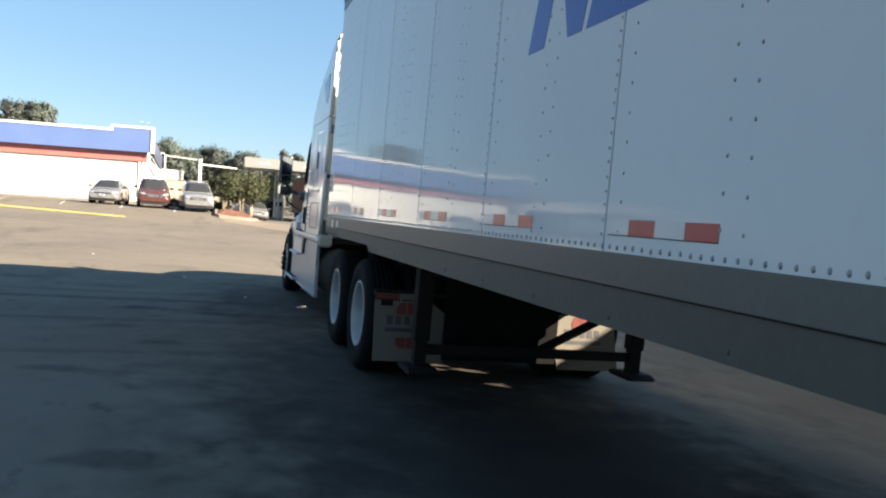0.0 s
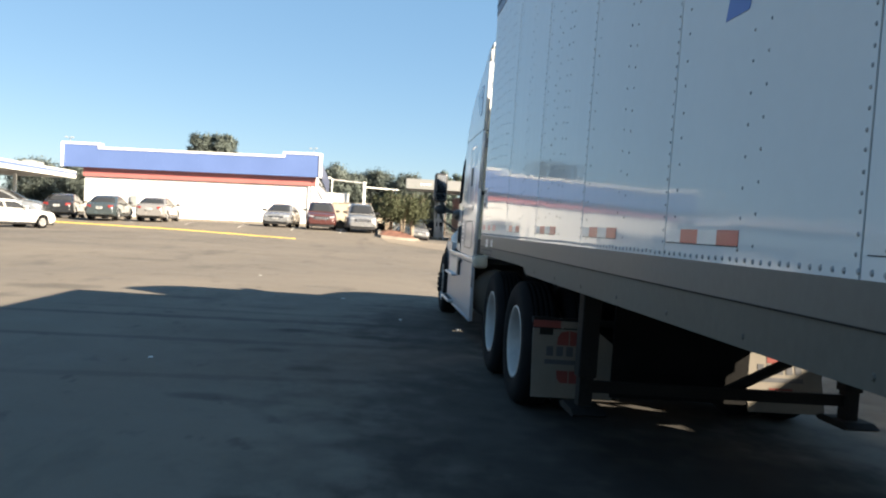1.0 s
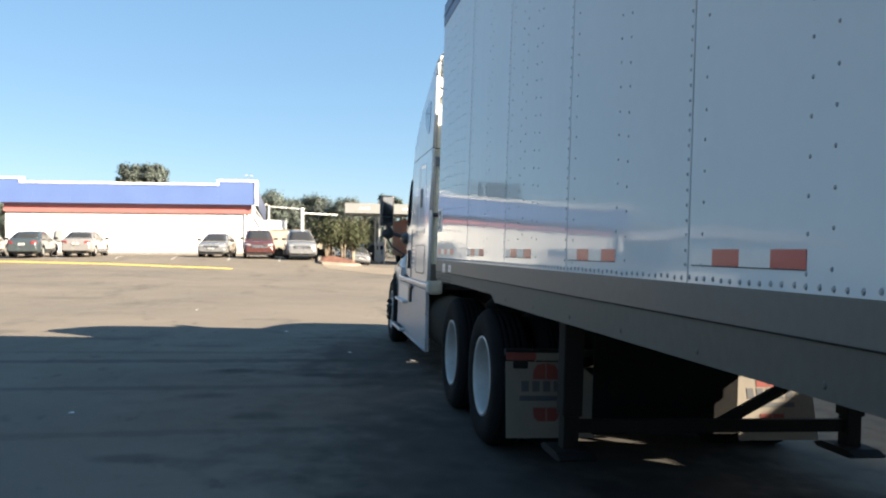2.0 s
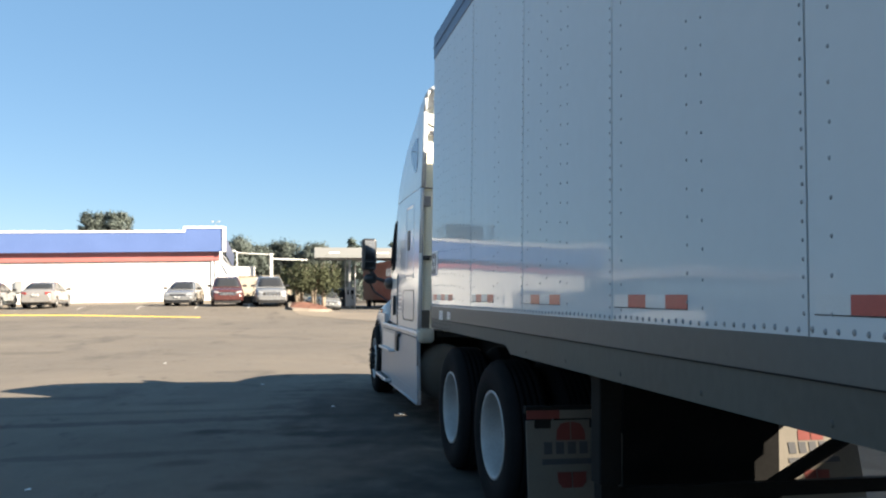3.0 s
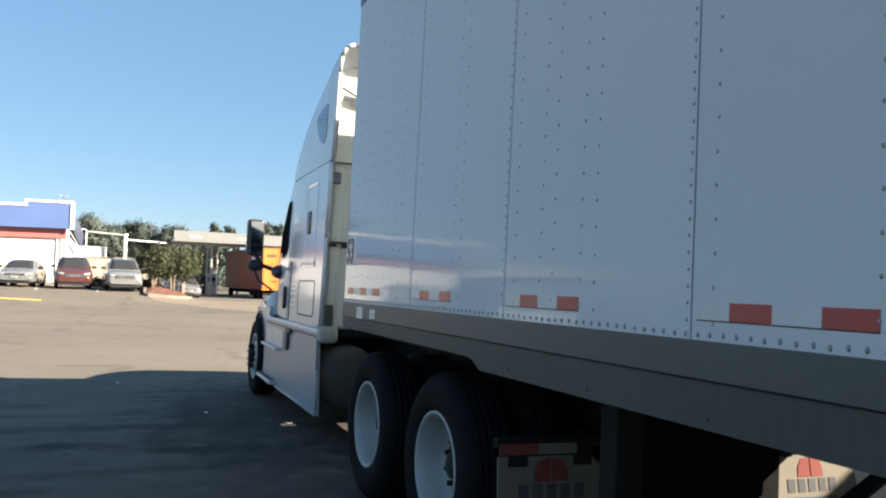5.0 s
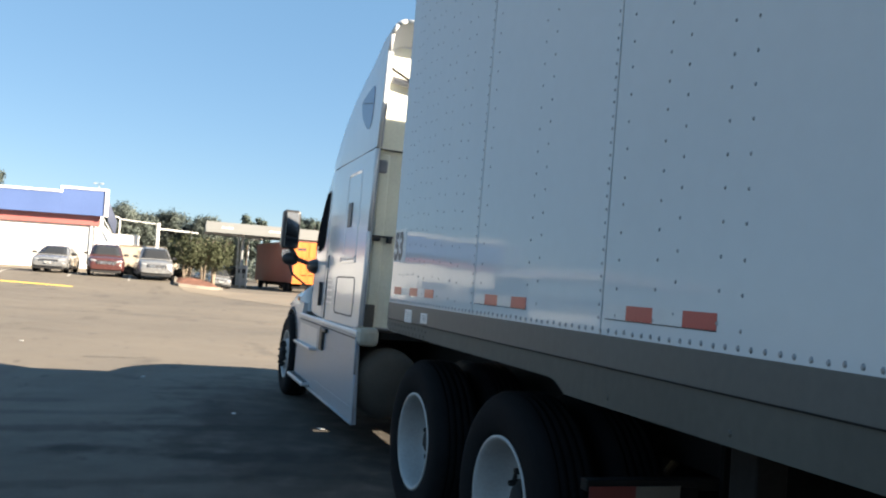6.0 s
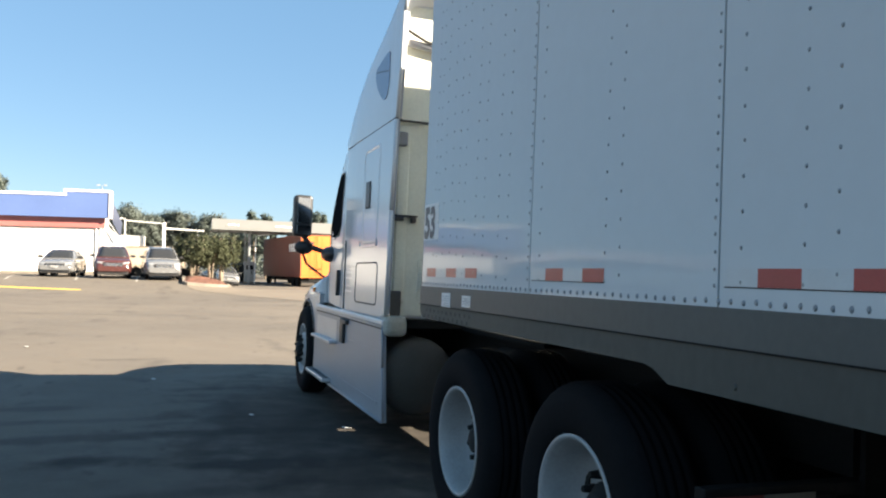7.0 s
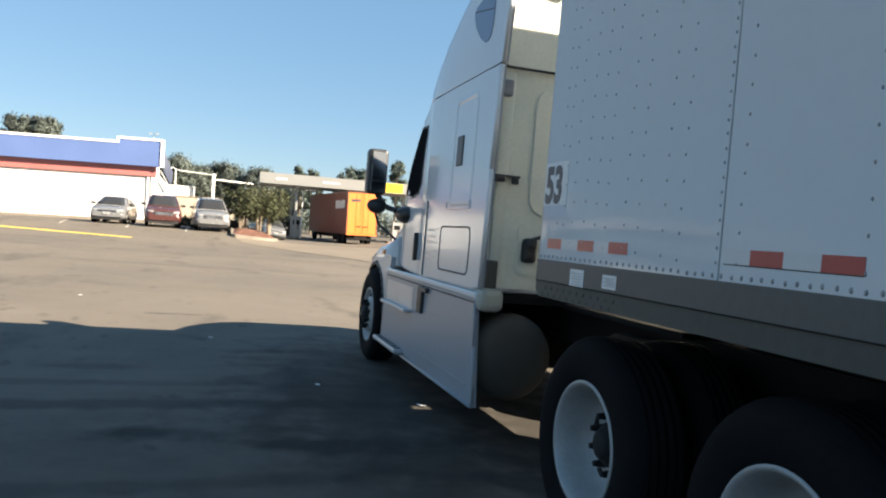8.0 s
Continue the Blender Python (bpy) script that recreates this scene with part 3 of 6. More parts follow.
part("lining", boxed(BACK + 0.02, FRONT - 0.03, -WID + 0.03, -0.0165, ZP + 0.01, ZT), GAP, trailer, "dark inner wall behind the seams")
part("front_wall", boxed(FRONT - 0.028, FRONT + 0.002, -WID + 0.04, -0.04, 1.16, 3.8, bevel=0.01), SKIN, trailer)
for y in (-0.02, -WID + 0.02):
    bm = bmesh.new()
    tube(bm, (FRONT - 0.014, y, 1.16), (FRONT - 0.014, y, 3.84), 0.021, seg=16)
    part("corner_post", bm, SKIN, trailer, "white rounded corner post", smooth=True)
part("rear_door", boxed(BACK - 0.03, BACK + 0.018, -WID + 0.02, -0.02, 1.2, 3.8, bevel=0.01), SKIN, trailer)
part("roof", boxed(BACK, FRONT, -WID + 0.005, -0.005, 3.815, 3.85, bevel=0.01), SKIN, trailer)
for y0, y1 in ((-0.02, 0.006), (-WID - 0.006, -WID + 0.02)):
    bm = bmesh.new()
    box(bm, BACK, FRONT + 0.004, y0, y1, 3.655, 3.872, bevel=0.004)
    part("top_rail", bm, TOP_RAIL, trailer, "dark blue upper side rail")
    bm = bmesh.new()
    ya, yb = (y0 + 0.004, y1 + 0.006) if y1 > -1 else (y0 - 0.006, y1 - 0.004)
    box(bm, BACK, FRONT + 0.004, ya, yb, 3.75, 3.775)
    part("rail_bead", bm, TOP_RAIL, trailer)
    # lower rail: an upright web, a lip and a dirty skirt below
    far = y1 < -1
    yo, yi = (-WID - 0.004, -WID + 0.03) if far else (0.004, -0.03)
    prof = [(FRONT + 0.004, 1.345), (FRONT + 0.004, 1.19), (FRONT - 0.05, 1.155), (-2.17, 1.15), (-2.3, 1.1), (BACK, 1.1), (BACK, 1.345)]
    part("lower_rail", prism(bmesh.new(), [(x, max(z, 1.235)) for x, z in ((FRONT + 0.004, 1.347), (FRONT + 0.004, 1.235), (BACK, 1.235), (BACK, 1.347))], yi, yo), RAIL_GREY, trailer, "grey lower side rail")
    skirt = [(FRONT + 0.002, 1.236), (FRONT + 0.002, 1.19), (FRONT - 0.05, 1.155), (-2.17, 1.15), (-2.22, 1.14), (-2.3, 1.1), (BACK, 1.1), (BACK, 1.236)]
    if not far:
        part("rail_skirt", prism(bmesh.new(), skirt, yi, yo - 0.0025 * (-1 if far else 1)), RAIL_DARK, trailer, "dirt-streaked lower web of the rail")
    part("rail_lip", boxed(BACK, FRONT + 0.003, min(yo, yo + (0.004 if not far else -0.004)), max(yo, yo + (0.004 if not far else -0.004)), 1.234, 1.239), CHASSIS, trailer)

# rivets in rows along the seams, posts and rails
def rivets(spots, y, r=0.0052, h=0.0035):
    verts, faces = [], []
    for x, z in spots:
        b = len(verts)
        for k in range(6):
            a = math.pi * k / 3
            verts.append((x + r * math.cos(a), y, z + 1.35 * r * math.sin(a)))
        for k in range(6):
            a = math.pi * k / 3
            verts.append((x + r * 0.6 * math.cos(a), y + h, z + r * 0.75 * math.sin(a)))
        for k in range(6):
            faces.append((b + k, b + (k + 1) % 6, b + 6 + (k + 1) % 6, b + 6 + k))
        faces.append(tuple(b + 6 + k for k in range(6)))
    return verts, faces


rnd = random.Random(5)
spots = []
def column(x, pitch, phase=0.0):
    z = ZP + 0.05 + phase
    while z < ZT - 0.02:
        spots.append((x + rnd.uniform(-0.002, 0.002), z + rnd.uniform(-0.003, 0.003)))
        z += pitch
for k in range(1, 13):
    s = SEAM[k]
    column(s + 0.018, 0.049, 0.01)
    if k < 12:
        for off in (0.09, 0.61, 0.705):
            column(s - off, 0.0975, rnd.uniform(0, 0.05))
        if k == 2:
            column(s - 0.31, 0.0975, 0.02)
            column(s - 0.41, 0.0975, 0.05)
for x in (0.013, -0.055, -0.15, -0.275, -0.385, -0.48, -0.645, -0.755, -0.94, -1.05):
    column(x, 0.0975, rnd.uniform(0, 0.05))
low = []
x = FRONT - 0.03
while x > BACK:
    if rnd.random() > 0.015:
        low.append((x + rnd.uniform(-0.003, 0.003), ZP + 0.018 + rnd.uniform(-0.002, 0.002)))
    x -= 0.05
v, f = rivets(spots, 0.0)
flat_part("rivets", v, f, RIVET, trailer, "rows of steel rivet heads", "stuff")
v, f = rivets(low, 0.0, 0.0065, 0.005)
flat_part("lower_rivets", [(a, b, c if c < ZP + 0.018 else ZP + 0.018 + (c - ZP - 0.018) * 1.25) for a, b, c in v], f, RIVET, trailer, "close row of rivets above the rail", "stuff")
spots = [(x, 1.17 + 0.035 * (i % 2)) for i, x in enumerate([0.12 - 0.035 * k for k in range(22)])] + [(-2.6 - 0.61 * k, 1.135) for k in range(20)]
v, f = rivets(spots, 0.0015, 0.009, 0.004)
flat_part("rail_bolts", v, f, RAIL_DARK, trailer, "bolt heads on the rail", "stuff")

# reflective tape
def tape(x0, x1, material):
    part("reflector_strip", boxed(x1, x0, 0.0005, 0.0018, 1.406, 1.456), material, trailer)
for a, b, m in ((0.11, -0.055, TAPE_RED), (-0.055, -0.232, TAPE_WHITE), (-0.232, -0.394, TAPE_RED), (-0.394, -0.531, TAPE_WHITE), (-0.531, -0.692, TAPE_RED)):
    tape(a, b, m)
for k in range(1, 12):
    s = SEAM[k] - 0.155
    tape(s, s - 0.15, TAPE_RED)
    tape(s - 0.15, s - 0.302, TAPE_WHITE)
    tape(s - 0.302, s - 0.455, TAPE_RED)
    tape(s + 0.125, s, TAPE_WHITE)
    part("tape_edge", boxed(s - 0.455, s + 0.13, 0.0004, 0.0012, 1.4025, 1.4058), GAP, trailer, "thin dark line along the tape's lower edge")

# "53" on a pale square, two paper labels, blue letter shapes high on the side
part("length_plate", boxed(-0.065, 0.2, 0.0005, 0.0016, 1.625, 1.845), LABEL_WHITE, trailer, "pale square behind the length figure")
me = lettering("53", 0.25, 0.0004, 0.8, 0.011)
me.materials.append(BLACK_PRINT)
fig = new("length_figure", me)
fig.parent = trailer
fig.matrix_local = pose(0.19, 0.0022, 1.645, 90, 0, 180)
tagged(fig, "black figure 53")
for x0, x1, z0, z1 in ((-0.33, -0.19, 1.235, 1.318), (-0.63, -0.51, 1.252, 1.312)):
    lab = part("paper_label", boxed(x0, x1, 0.0045, 0.006, z0, z1), LABEL_WHITE, trailer, "small white printed label")
    for k in range(5):
        zz = z0 + 0.012 + k * (z1 - z0 - 0.02) / 5
        part("text_bar", boxed(x0 + 0.012, x1 - 0.012 - 0.02 * (k % 2), 0.0062, 0.0066, zz, zz + 0.003), GREY_PLASTIC, lab)


def letter(pts):
    part("blue_letter", prism(bmesh.new(), pts, 0.0006, 0.0018), BLUE_PRINT, trailer, "plain blue letter shape")


ZL = 2.155
letter([(-5.35, ZL), (-5.515, ZL), (-5.80, ZL + 1.0), (-5.63, ZL + 1.0)])
letter([(-5.64, ZL + 0.29), (-5.735, ZL), (-5.855, ZL), (-6.02, ZL + 0.62), (-6.02, ZL + 1.0), (-5.86, ZL + 1.0)])
letter([(-5.89, ZL), (-6.9, ZL), (-6.97, ZL + 0.22), (-6.3, ZL + 0.22), (-6.36, ZL + 0.41), (-6.9, ZL + 0.41), (-6.97, ZL + 0.62), (-6.43, ZL + 0.62), (-6.5, ZL + 0.8), (-7.1, ZL + 0.8), (-7.15, ZL + 1.0), (-6.2, ZL + 1.0)])

# floor, cross members, coupler and landing gear
part("underfloor", boxed(BACK + 0.03, FRONT - 0.05, -WID + 0.04, -0.04, 1.2, 1.24), FLOOR_UNDER, trailer)
for k in range(42):
    x = -2.6 - k * 0.31
    part("cross_member", boxed(x - 0.03, x + 0.03, -WID + 0.035, -0.035, 1.14, 1.198), CHASSIS, trailer)
part("coupler_plate", boxed(-2.3, FRONT - 0.1, -WID + 0.4, -0.4, 1.13, 1.198, bevel=0.01), CHASSIS, trailer)
for y in (-0.3, -2.12):
    leg = part("landing_leg", boxed(-3.06, -2.94, y - 0.06, y + 0.06, 0.5, 1.16, bevel=0.008), CHASSIS, trailer, "black landing-gear leg")
    part("inner_leg", boxed(-3.045, -2.955, y - 0.045, y + 0.045, 0.29, 0.52), CHASSIS, leg)
    part("foot_pad", prism(bmesh.new(), [(-3.15, 0.27), (-2.85, 0.27), (-2.81, 0.29), (-2.88, 0.315), (-3.12, 0.315), (-3.19, 0.29)], y - 0.11, y + 0.11), CHASSIS, leg, "steel foot plate held off the ground")
part("cross_brace", boxed(-3.02, -2.98, -2.12, -0.3, 0.4, 0.475), CHASSIS, trailer)
part("diagonal_brace", tube(bmesh.new(), (-2.97, -1.22, 0.42), (-2.97, -2.1, 0.88), 0.036, seg=6), CHASSIS, trailer)
# rear bogie
for x in (-13.2, -14.45):
    for yf, sd in ((-0.03, 1), (-WID + 0.03, -1)):
        dish_wheel(trailer, x, yf, sd, nuts=False, seg=28)
        dish_wheel(trailer, x, yf - sd * 0.33, sd, nuts=False, seg=28)
    part("axle", tube(bmesh.new(), (x, -WID + 0.3, 0.5), (x, -0.3, 0.5), 0.065), CHASSIS, trailer)
part("bogie_frame", boxed(-15.2, -12.4, -1.9, -0.7, 0.6, 1.12), CHASSIS, trailer)


# ---- tractor ----
tractor = thing("semi_tractor", LORRY, "white sleeper-cab tractor unit with high roof fairing", "truck")
HALF = 1.22
YL = CY + HALF                     # left flank, -0.08


def ring_at(x, half, z0, z1, r, low=0.03):
    return [(x, CY + y, z) for y, z in rounded(-half, half, z0, z1, r, 6, low)]


# cab and sleeper shell, from the back wall to the screen
shell = [(1.42, 1.205, 1.08, 2.602, 0.006), (1.5, 1.22, 1.06, 2.602, 0.006), (2.6, 1.22, 1.06, 2.602, 0.006), (2.95, 1.212, 1.05, 2.602, 0.006),
         (3.15, 1.19, 1.05, 2.6, 0.01), (3.45, 1.182, 1.06, 2.42, 0.1), (3.8, 1.168, 1.08, 2.12, 0.1), (4.1, 1.125, 1.1, 1.83, 0.12), (4.2, 1.08, 1.12, 1.74, 0.12)]
part("cab_shell", loft(bmesh.new(), [ring_at(x, h, a, b, r) for x, h, a, b, r in shell]), CAB_WHITE, tractor, "glossy white cab and sleeper body", smooth=False)
roof = [(1.37, 1.175, 2.607, 3.52, 0.2), (1.28, 1.185, 2.607, 3.625, 0.1), (1.28, 1.212, 2.606, 3.66, 0.12), (1.4, 1.217, 2.606, 3.65, 0.18), (1.7, 1.218, 2.606, 3.58, 0.25), (2.0, 1.215, 2.606, 3.5, 0.26), (2.3, 1.218, 2.606, 3.38, 0.26),
        (2.6, 1.219, 2.606, 3.2, 0.24), (2.85, 1.214, 2.606, 3.01, 0.2), (3.05, 1.201, 2.606, 2.82, 0.14), (3.2, 1.17, 2.606, 2.65, 0.03)]
bm = loft(bmesh.new(), [ring_at(x, h, a, b, r, 0.005) for x, h, a, b, r in roof])
for v in bm.verts:                       # the tail meets the back wall at its foot
    if v.co.x < 1.36:
        v.co.x = 1.353 if v.co.z < 2.65 else 1.27 - 0.17 * max(0.0, min(1.0, (v.co.z - 3.42) / 0.24))
part("roof_fairing", bm, CAB_WHITE, tractor, "swept white high-roof fairing", smooth=True)
part("roof_lip", path_tube(bmesh.new(), [(1.16, -0.1, 3.54), (1.12, -0.13, 3.61), (1.1, -0.2, 3.645), (1.1, -0.4, 3.652), (1.1, -2.2, 3.652), (1.1, -2.4, 3.645), (1.12, -2.47, 3.61), (1.16, -2.5, 3.54)], 0.016, 10), CAB_WHITE, tractor, smooth=True)
part("roof_seam", boxed(1.3, 2.9, YL - 0.06, YL + 0.001, 2.601, 2.605), SEAM_LINE, tractor, "dark joint under the roof fairing")
part("back_wall", boxed(1.395, 1.44, CY - 1.185, CY + 1.185, 1.1, 2.604, bevel=0.002), CAB_BACK, tractor, "cream rear wall of the sleeper")
part("fairing_back", boxed(1.355, 1.4, CY - 1.18, CY + 1.18, 2.609, 3.5, bevel=0.002), CAB_BACK, tractor, "cream rear face of the roof fairing")
for y in (-0.19, 2 * CY + 0.19):
    part("wall_rib", boxed(1.378, 1.4, y - 0.045, y + 0.045, 1.2, 2.57, bevel=0.0105), CAB_BACK, tractor, "shallow upright pressing", smooth=True)
part("wall_pressing", prism(bmesh.new(), rounded(2 * CY + 0.4, -0.4, 1.62, 2.5, 0.12, 8, 0.12), 1.374, 1.398, "yz"), CAB_BACK, tractor, "wide rounded pressing in the rear wall")
part("lower_pressing", prism(bmesh.new(), rounded(2 * CY + 0.34, -0.34, 1.2, 1.56, 0.06, 6, 0.06), 1.382, 1.398, "yz"), CAB_BACK, tractor)
part("rear_seam", boxed(1.352, 1.397, CY - 1.18, CY + 1.18, 2.6035, 2.6095), SEAM_LINE, tractor)
# side extenders with a dark rubber edge
for s in (1, -1):
    y = CY + s * (HALF + 0.002)
    part("side_extender", prism(bmesh.new(), [(1.365, 1.1), (1.58, 1.1), (1.58, 2.595), (1.295, 2.595), (1.335, 1.9)], min(y, y - s * 0.03), max(y, y - s * 0.03)), CAB_WHITE, tractor)
    part("upper_extender", prism(bmesh.new(), [(1.29, 2.61), (1.5, 2.61), (1.5, 3.4), (1.2, 3.55), (1.16, 3.55), (1.2, 3.4)], min(y - s * 0.006, y - s * 0.036), max(y - s * 0.006, y - s * 0.036)), CAB_WHITE, tractor)
    part("edge_strip", path_tube(bmesh.new(), [(1.362, y - s * 0.036, 1.1), (1.332, y - s * 0.036, 1.9), (1.292, y - s * 0.036, 2.6)], 0.009, 8), EDGE_RUBBER, tractor)
    part("upper_edge_strip", path_tube(bmesh.new(), [(1.289, y - s * 0.043, 2.61), (1.2, y - s * 0.047, 3.4)], 0.011, 8), EDGE_RUBBER, tractor)
    part("extender_edge", path_tube(bmesh.new(), [(1.365, y - s * 0.0165, 1.1), (1.335, y - s * 0.0165, 1.9), (1.295, y - s * 0.0165, 2.596)], 0.0165, 14), CAB_WHITE, tractor, "rounded white rear edge", smooth=True)
    part("upper_extender_edge", path_tube(bmesh.new(), [(1.29, y - s * 0.022, 2.61), (1.2, y - s * 0.022, 3.4), (1.16, y - s * 0.024, 3.55)], 0.0165, 14), CAB_WHITE, tractor, smooth=True)
    part("hinge", boxed(1.335, 1.4, min(y - s * 0.035, y - s * 0.13), max(y - s * 0.035, y - s * 0.13), 2.405, 2.515, bevel=0.015), GREY_PLASTIC, tractor)
    part("lower_hinge", boxed(1.35, 1.4, min(y - s * 0.04, y - s * 0.13), max(y - s * 0.04, y - s * 0.13), 1.1, 1.29, bevel=0.01), TANK, tractor)
part("work_bracket", boxed(1.34, 1.4, -0.31, -0.1, 1.86, 1.874, bevel=0.003), BLACK_PLASTIC, tractor)
part("work_lamp", boxed(1.33, 1.38, -0.3, -0.255, 1.815, 1.862, bevel=0.012), BLACK_PLASTIC, tractor)
part("work_lamp", boxed(1.33, 1.38, -0.2, -0.125, 1.826, 1.862, bevel=0.01), BLACK_PLASTIC, tractor)
part("rear_bulge", boxed(1.3, 1.52, YL - 0.18, YL - 0.002, 0.94, 1.1, bevel=0.045), SHADED_CREAM, tractor, "rounded cream tail of the cab sill")
part("roof_hook", path_tube(bmesh.new(), [(1.3, -0.12, 3.31), (1.27, -0.17, 3.27), (1.27, -0.3, 3.21), (1.27, -0.52, 3.17)], 0.012), BLACK_PLASTIC, tractor, "thin black stay across the fairing")
part("stay_tube", tube(bmesh.new(), (1.31, -0.17, 3.2), (1.31, -0.54, 3.15), 0.03, seg=12), GREY_PLASTIC, tractor, "short grey tube under the stay", smooth=True)
# air lines at the headboard
bm = bmesh.new()
box(bm, 1.33, 1.395, -0.48, -0.37, 1.29, 1.46, bevel=0.03)
box(bm, 1.2, 1.27, -0.42, -0.36, 1.4, 1.46, bevel=0.015)
part("gladhand_box", bm, BLACK_PLASTIC, tractor)
for k in range(3):
    pts = [(1.33 - 1.1 * u, -0.4 - 0.09 * k - 0.45 * u, 1.44 + 0.03 * k + (0.1 - 0.05 * k) * math.sin(3.9 * u) - 0.05 * u) for u in (i / 14 for i in range(15))]
    part("air_hose", path_tube(bmesh.new(), pts, 0.013), BLACK_PLASTIC, tractor, smooth=True)

# sleeper flank: moulded frame, vent slot, grab mark, luggage hatch, door seams
def outline_frame(x0, x1, z0, z1, w, y, r, name, material, label=""):
    """A thin frame with rounded corners standing just proud of the flank."""
    outer, inner = [], []
    for cx, cz, a0 in ((x1 - r, z1 - r, 0), (x0 + r, z1 - r, 90), (x0 + r, z0 + r, 180), (x1 - r, z0 + r, 270)):
        for k in range(5):
            a = radians(a0 + 22.5 * k)
            outer.append((cx + r * math.cos(a), cz + r * math.sin(a)))
            inner.append((cx + (r - w) * math.cos(a), cz + (r - w) * math.sin(a)))
    bm = bmesh.new()
    n = len(outer)
    rows = [[bm.verts.new((p[0], yy, p[1])) for p in ring] for ring, yy in ((outer, y - 0.02), (outer, y), (inner, y), (inner, y - 0.02))]
    for a, b in zip(rows[:-1], rows[1:]):
        for i in range(n):
            bm.faces.new((a[i], a[(i + 1) % n], b[(i + 1) % n], b[i]))
    return part(name, bm, material, tractor, label)


outline_frame(1.62, 2.38, 1.16, 1.51, 0.012, YL + 0.0035, 0.06, "luggage_hatch", SEAM_LINE, "dark outline of the luggage hatch")
def soft_bead(x0, x1, z0, z1, w, rise, r, name, label=""):
    """A rounded bead pressed out of the flank along a rounded rectangle."""
    rows = []
    for inset, up in ((0, -0.002), (0.25, 0.7), (0.5, 1.0), (0.75, 0.7), (1, -0.002)):
        d = inset * w
        rows.append([(x, YL + up * rise, z) for x, z in rounded(x0 + d, x1 - d, z0 + d, z1 - d, max(0.01, r - d), 8, max(0.01, r - d))])
    part(name, loft(bmesh.new(), rows, caps=False), CAB_WHITE, tractor, label, smooth=True)


soft_bead(1.67, 2.215, 1.66, 2.49, 0.045, 0.006, 0.08, "moulded_frame", "raised moulding round the sleeper panel")
part("vent_slot", boxed(1.955, 2.1, YL - 0.02, YL + 0.01, 1.965, 2.195, bevel=0.009), BLACK_PLASTIC, tractor, "narrow black vent slot")
outline_frame(1.68, 2.28, 1.635, 1.705, 0.014, YL + 0.008, 0.02, "grab_recess", CAB_WHITE)
part("door_seam", boxed(2.845, 2.855, YL - 0.03, YL + 0.003, 1.08, 1.72), SEAM_LINE, tractor)
# the big oval badge on the fairing
bm = bmesh.new()
prism(bm, [(1.6, 2.815), (1.66, 2.815), (1.78, 2.875), (1.89, 2.965), (1.945, 3.05), (1.955, 3.09), (1.93, 3.125), (1.8, 3.155), (1.65, 3.18), (1.55, 3.185), (1.515, 3.165), (1.508, 3.02), (1.52, 2.91), (1.55, 2.84)], YL - 0.03, YL + 0.002)
badge = part("fairing_window", bm, GLASS_TINT, tractor, "tinted shield-shaped fairing window")
part("window_bar", prism(bmesh.new(), [(1.51, 3.02), (1.95, 3.1), (1.95, 3.106), (1.51, 3.026)], YL - 0.02, YL + 0.004), SEAM_LINE, badge)

# door, its glass and handle; the flank tapers forward there
def flank_y(x):
    for (xa, ha), (xb, hb) in zip([(s[0], s[1]) for s in shell][:-1], [(s[0], s[1]) for s in shell][1:]):
        if xa <= x <= xb:
            return CY + ha + (hb - ha) * (x - xa) / (xb - xa)
    return CY + 1.05


def flank_plate(pts, out, thick):
    bm = bmesh.new()
    a = [bm.verts.new((x, flank_y(x) + out, z)) for x, z in pts]
    b = [bm.verts.new((x, flank_y(x) + out - thick, z)) for x, z in pts]
    bm.faces.new(a)
    bm.faces.new(b[::-1])
    for i in range(len(pts)):
        j = (i + 1) % len(pts)
        bm.faces.new((a[i], b[i], b[j], a[j]))
    return bm


part("window_surround", flank_plate([(3.15, 2.41), (3.36, 2.415), (3.5, 2.3), (3.74, 2.08), (3.92, 1.9), (3.98, 1.79), (3.6, 1.755), (3.33, 1.79), (3.24, 1.88), (3.22, 2.1)], 0.005, 0.03), BLACK_PLASTIC, tractor)
part("door_glass", flank_plate([(3.17, 2.39), (3.34, 2.395), (3.48, 2.28), (3.72, 2.06), (3.89, 1.89), (3.94, 1.81), (3.6, 1.78), (3.34, 1.815), (3.26, 1.89), (3.24, 2.1)], 0.0095, 0.02), GLASS, tractor, "dark door window glass")
part("sun_visor", prism(bmesh.new(), [(3.0, 2.55), (3.05, 2.585), (3.25, 2.56), (3.4, 2.49), (3.38, 2.44), (3.2, 2.5)], CY - 1.165, CY + 1.165), CAB_WHITE, tractor, "white sun visor over the windscreen")
for s in (1, -1):
    y = CY + s * 1.17
    part("visor_end", prism(bmesh.new(), [(3.03, 2.47), (3.02, 2.545), (3.16, 2.555), (3.38, 2.47), (3.36, 2.425), (3.2, 2.46)], min(y, y + s * 0.006), max(y, y + s * 0.006)), VISOR_END, tractor, "grey-brown end of the visor")
bm = bmesh.new()
prism(bm, [(3.20 + 0.024 * math.cos(t), 1.315 + 0.125 * math.sin(t)) for t in (2 * math.pi * k / 20 for k in range(20))], YL - 0.06, YL + 0.006)
part("door_handle", bm, BLACK_PLASTIC, tractor, "black oval door handle")
for k, z in enumerate((1.46, 1.41, 1.36, 1.29, 1.24)):
    part("text_bar", boxed(2.52, 2.78 - 0.03 * (k % 2), YL + 0.0005, YL + 0.0025, z, z + 0.02), LABEL_GREY, tractor)
# windscreen, far door glass
bm = bmesh.new()
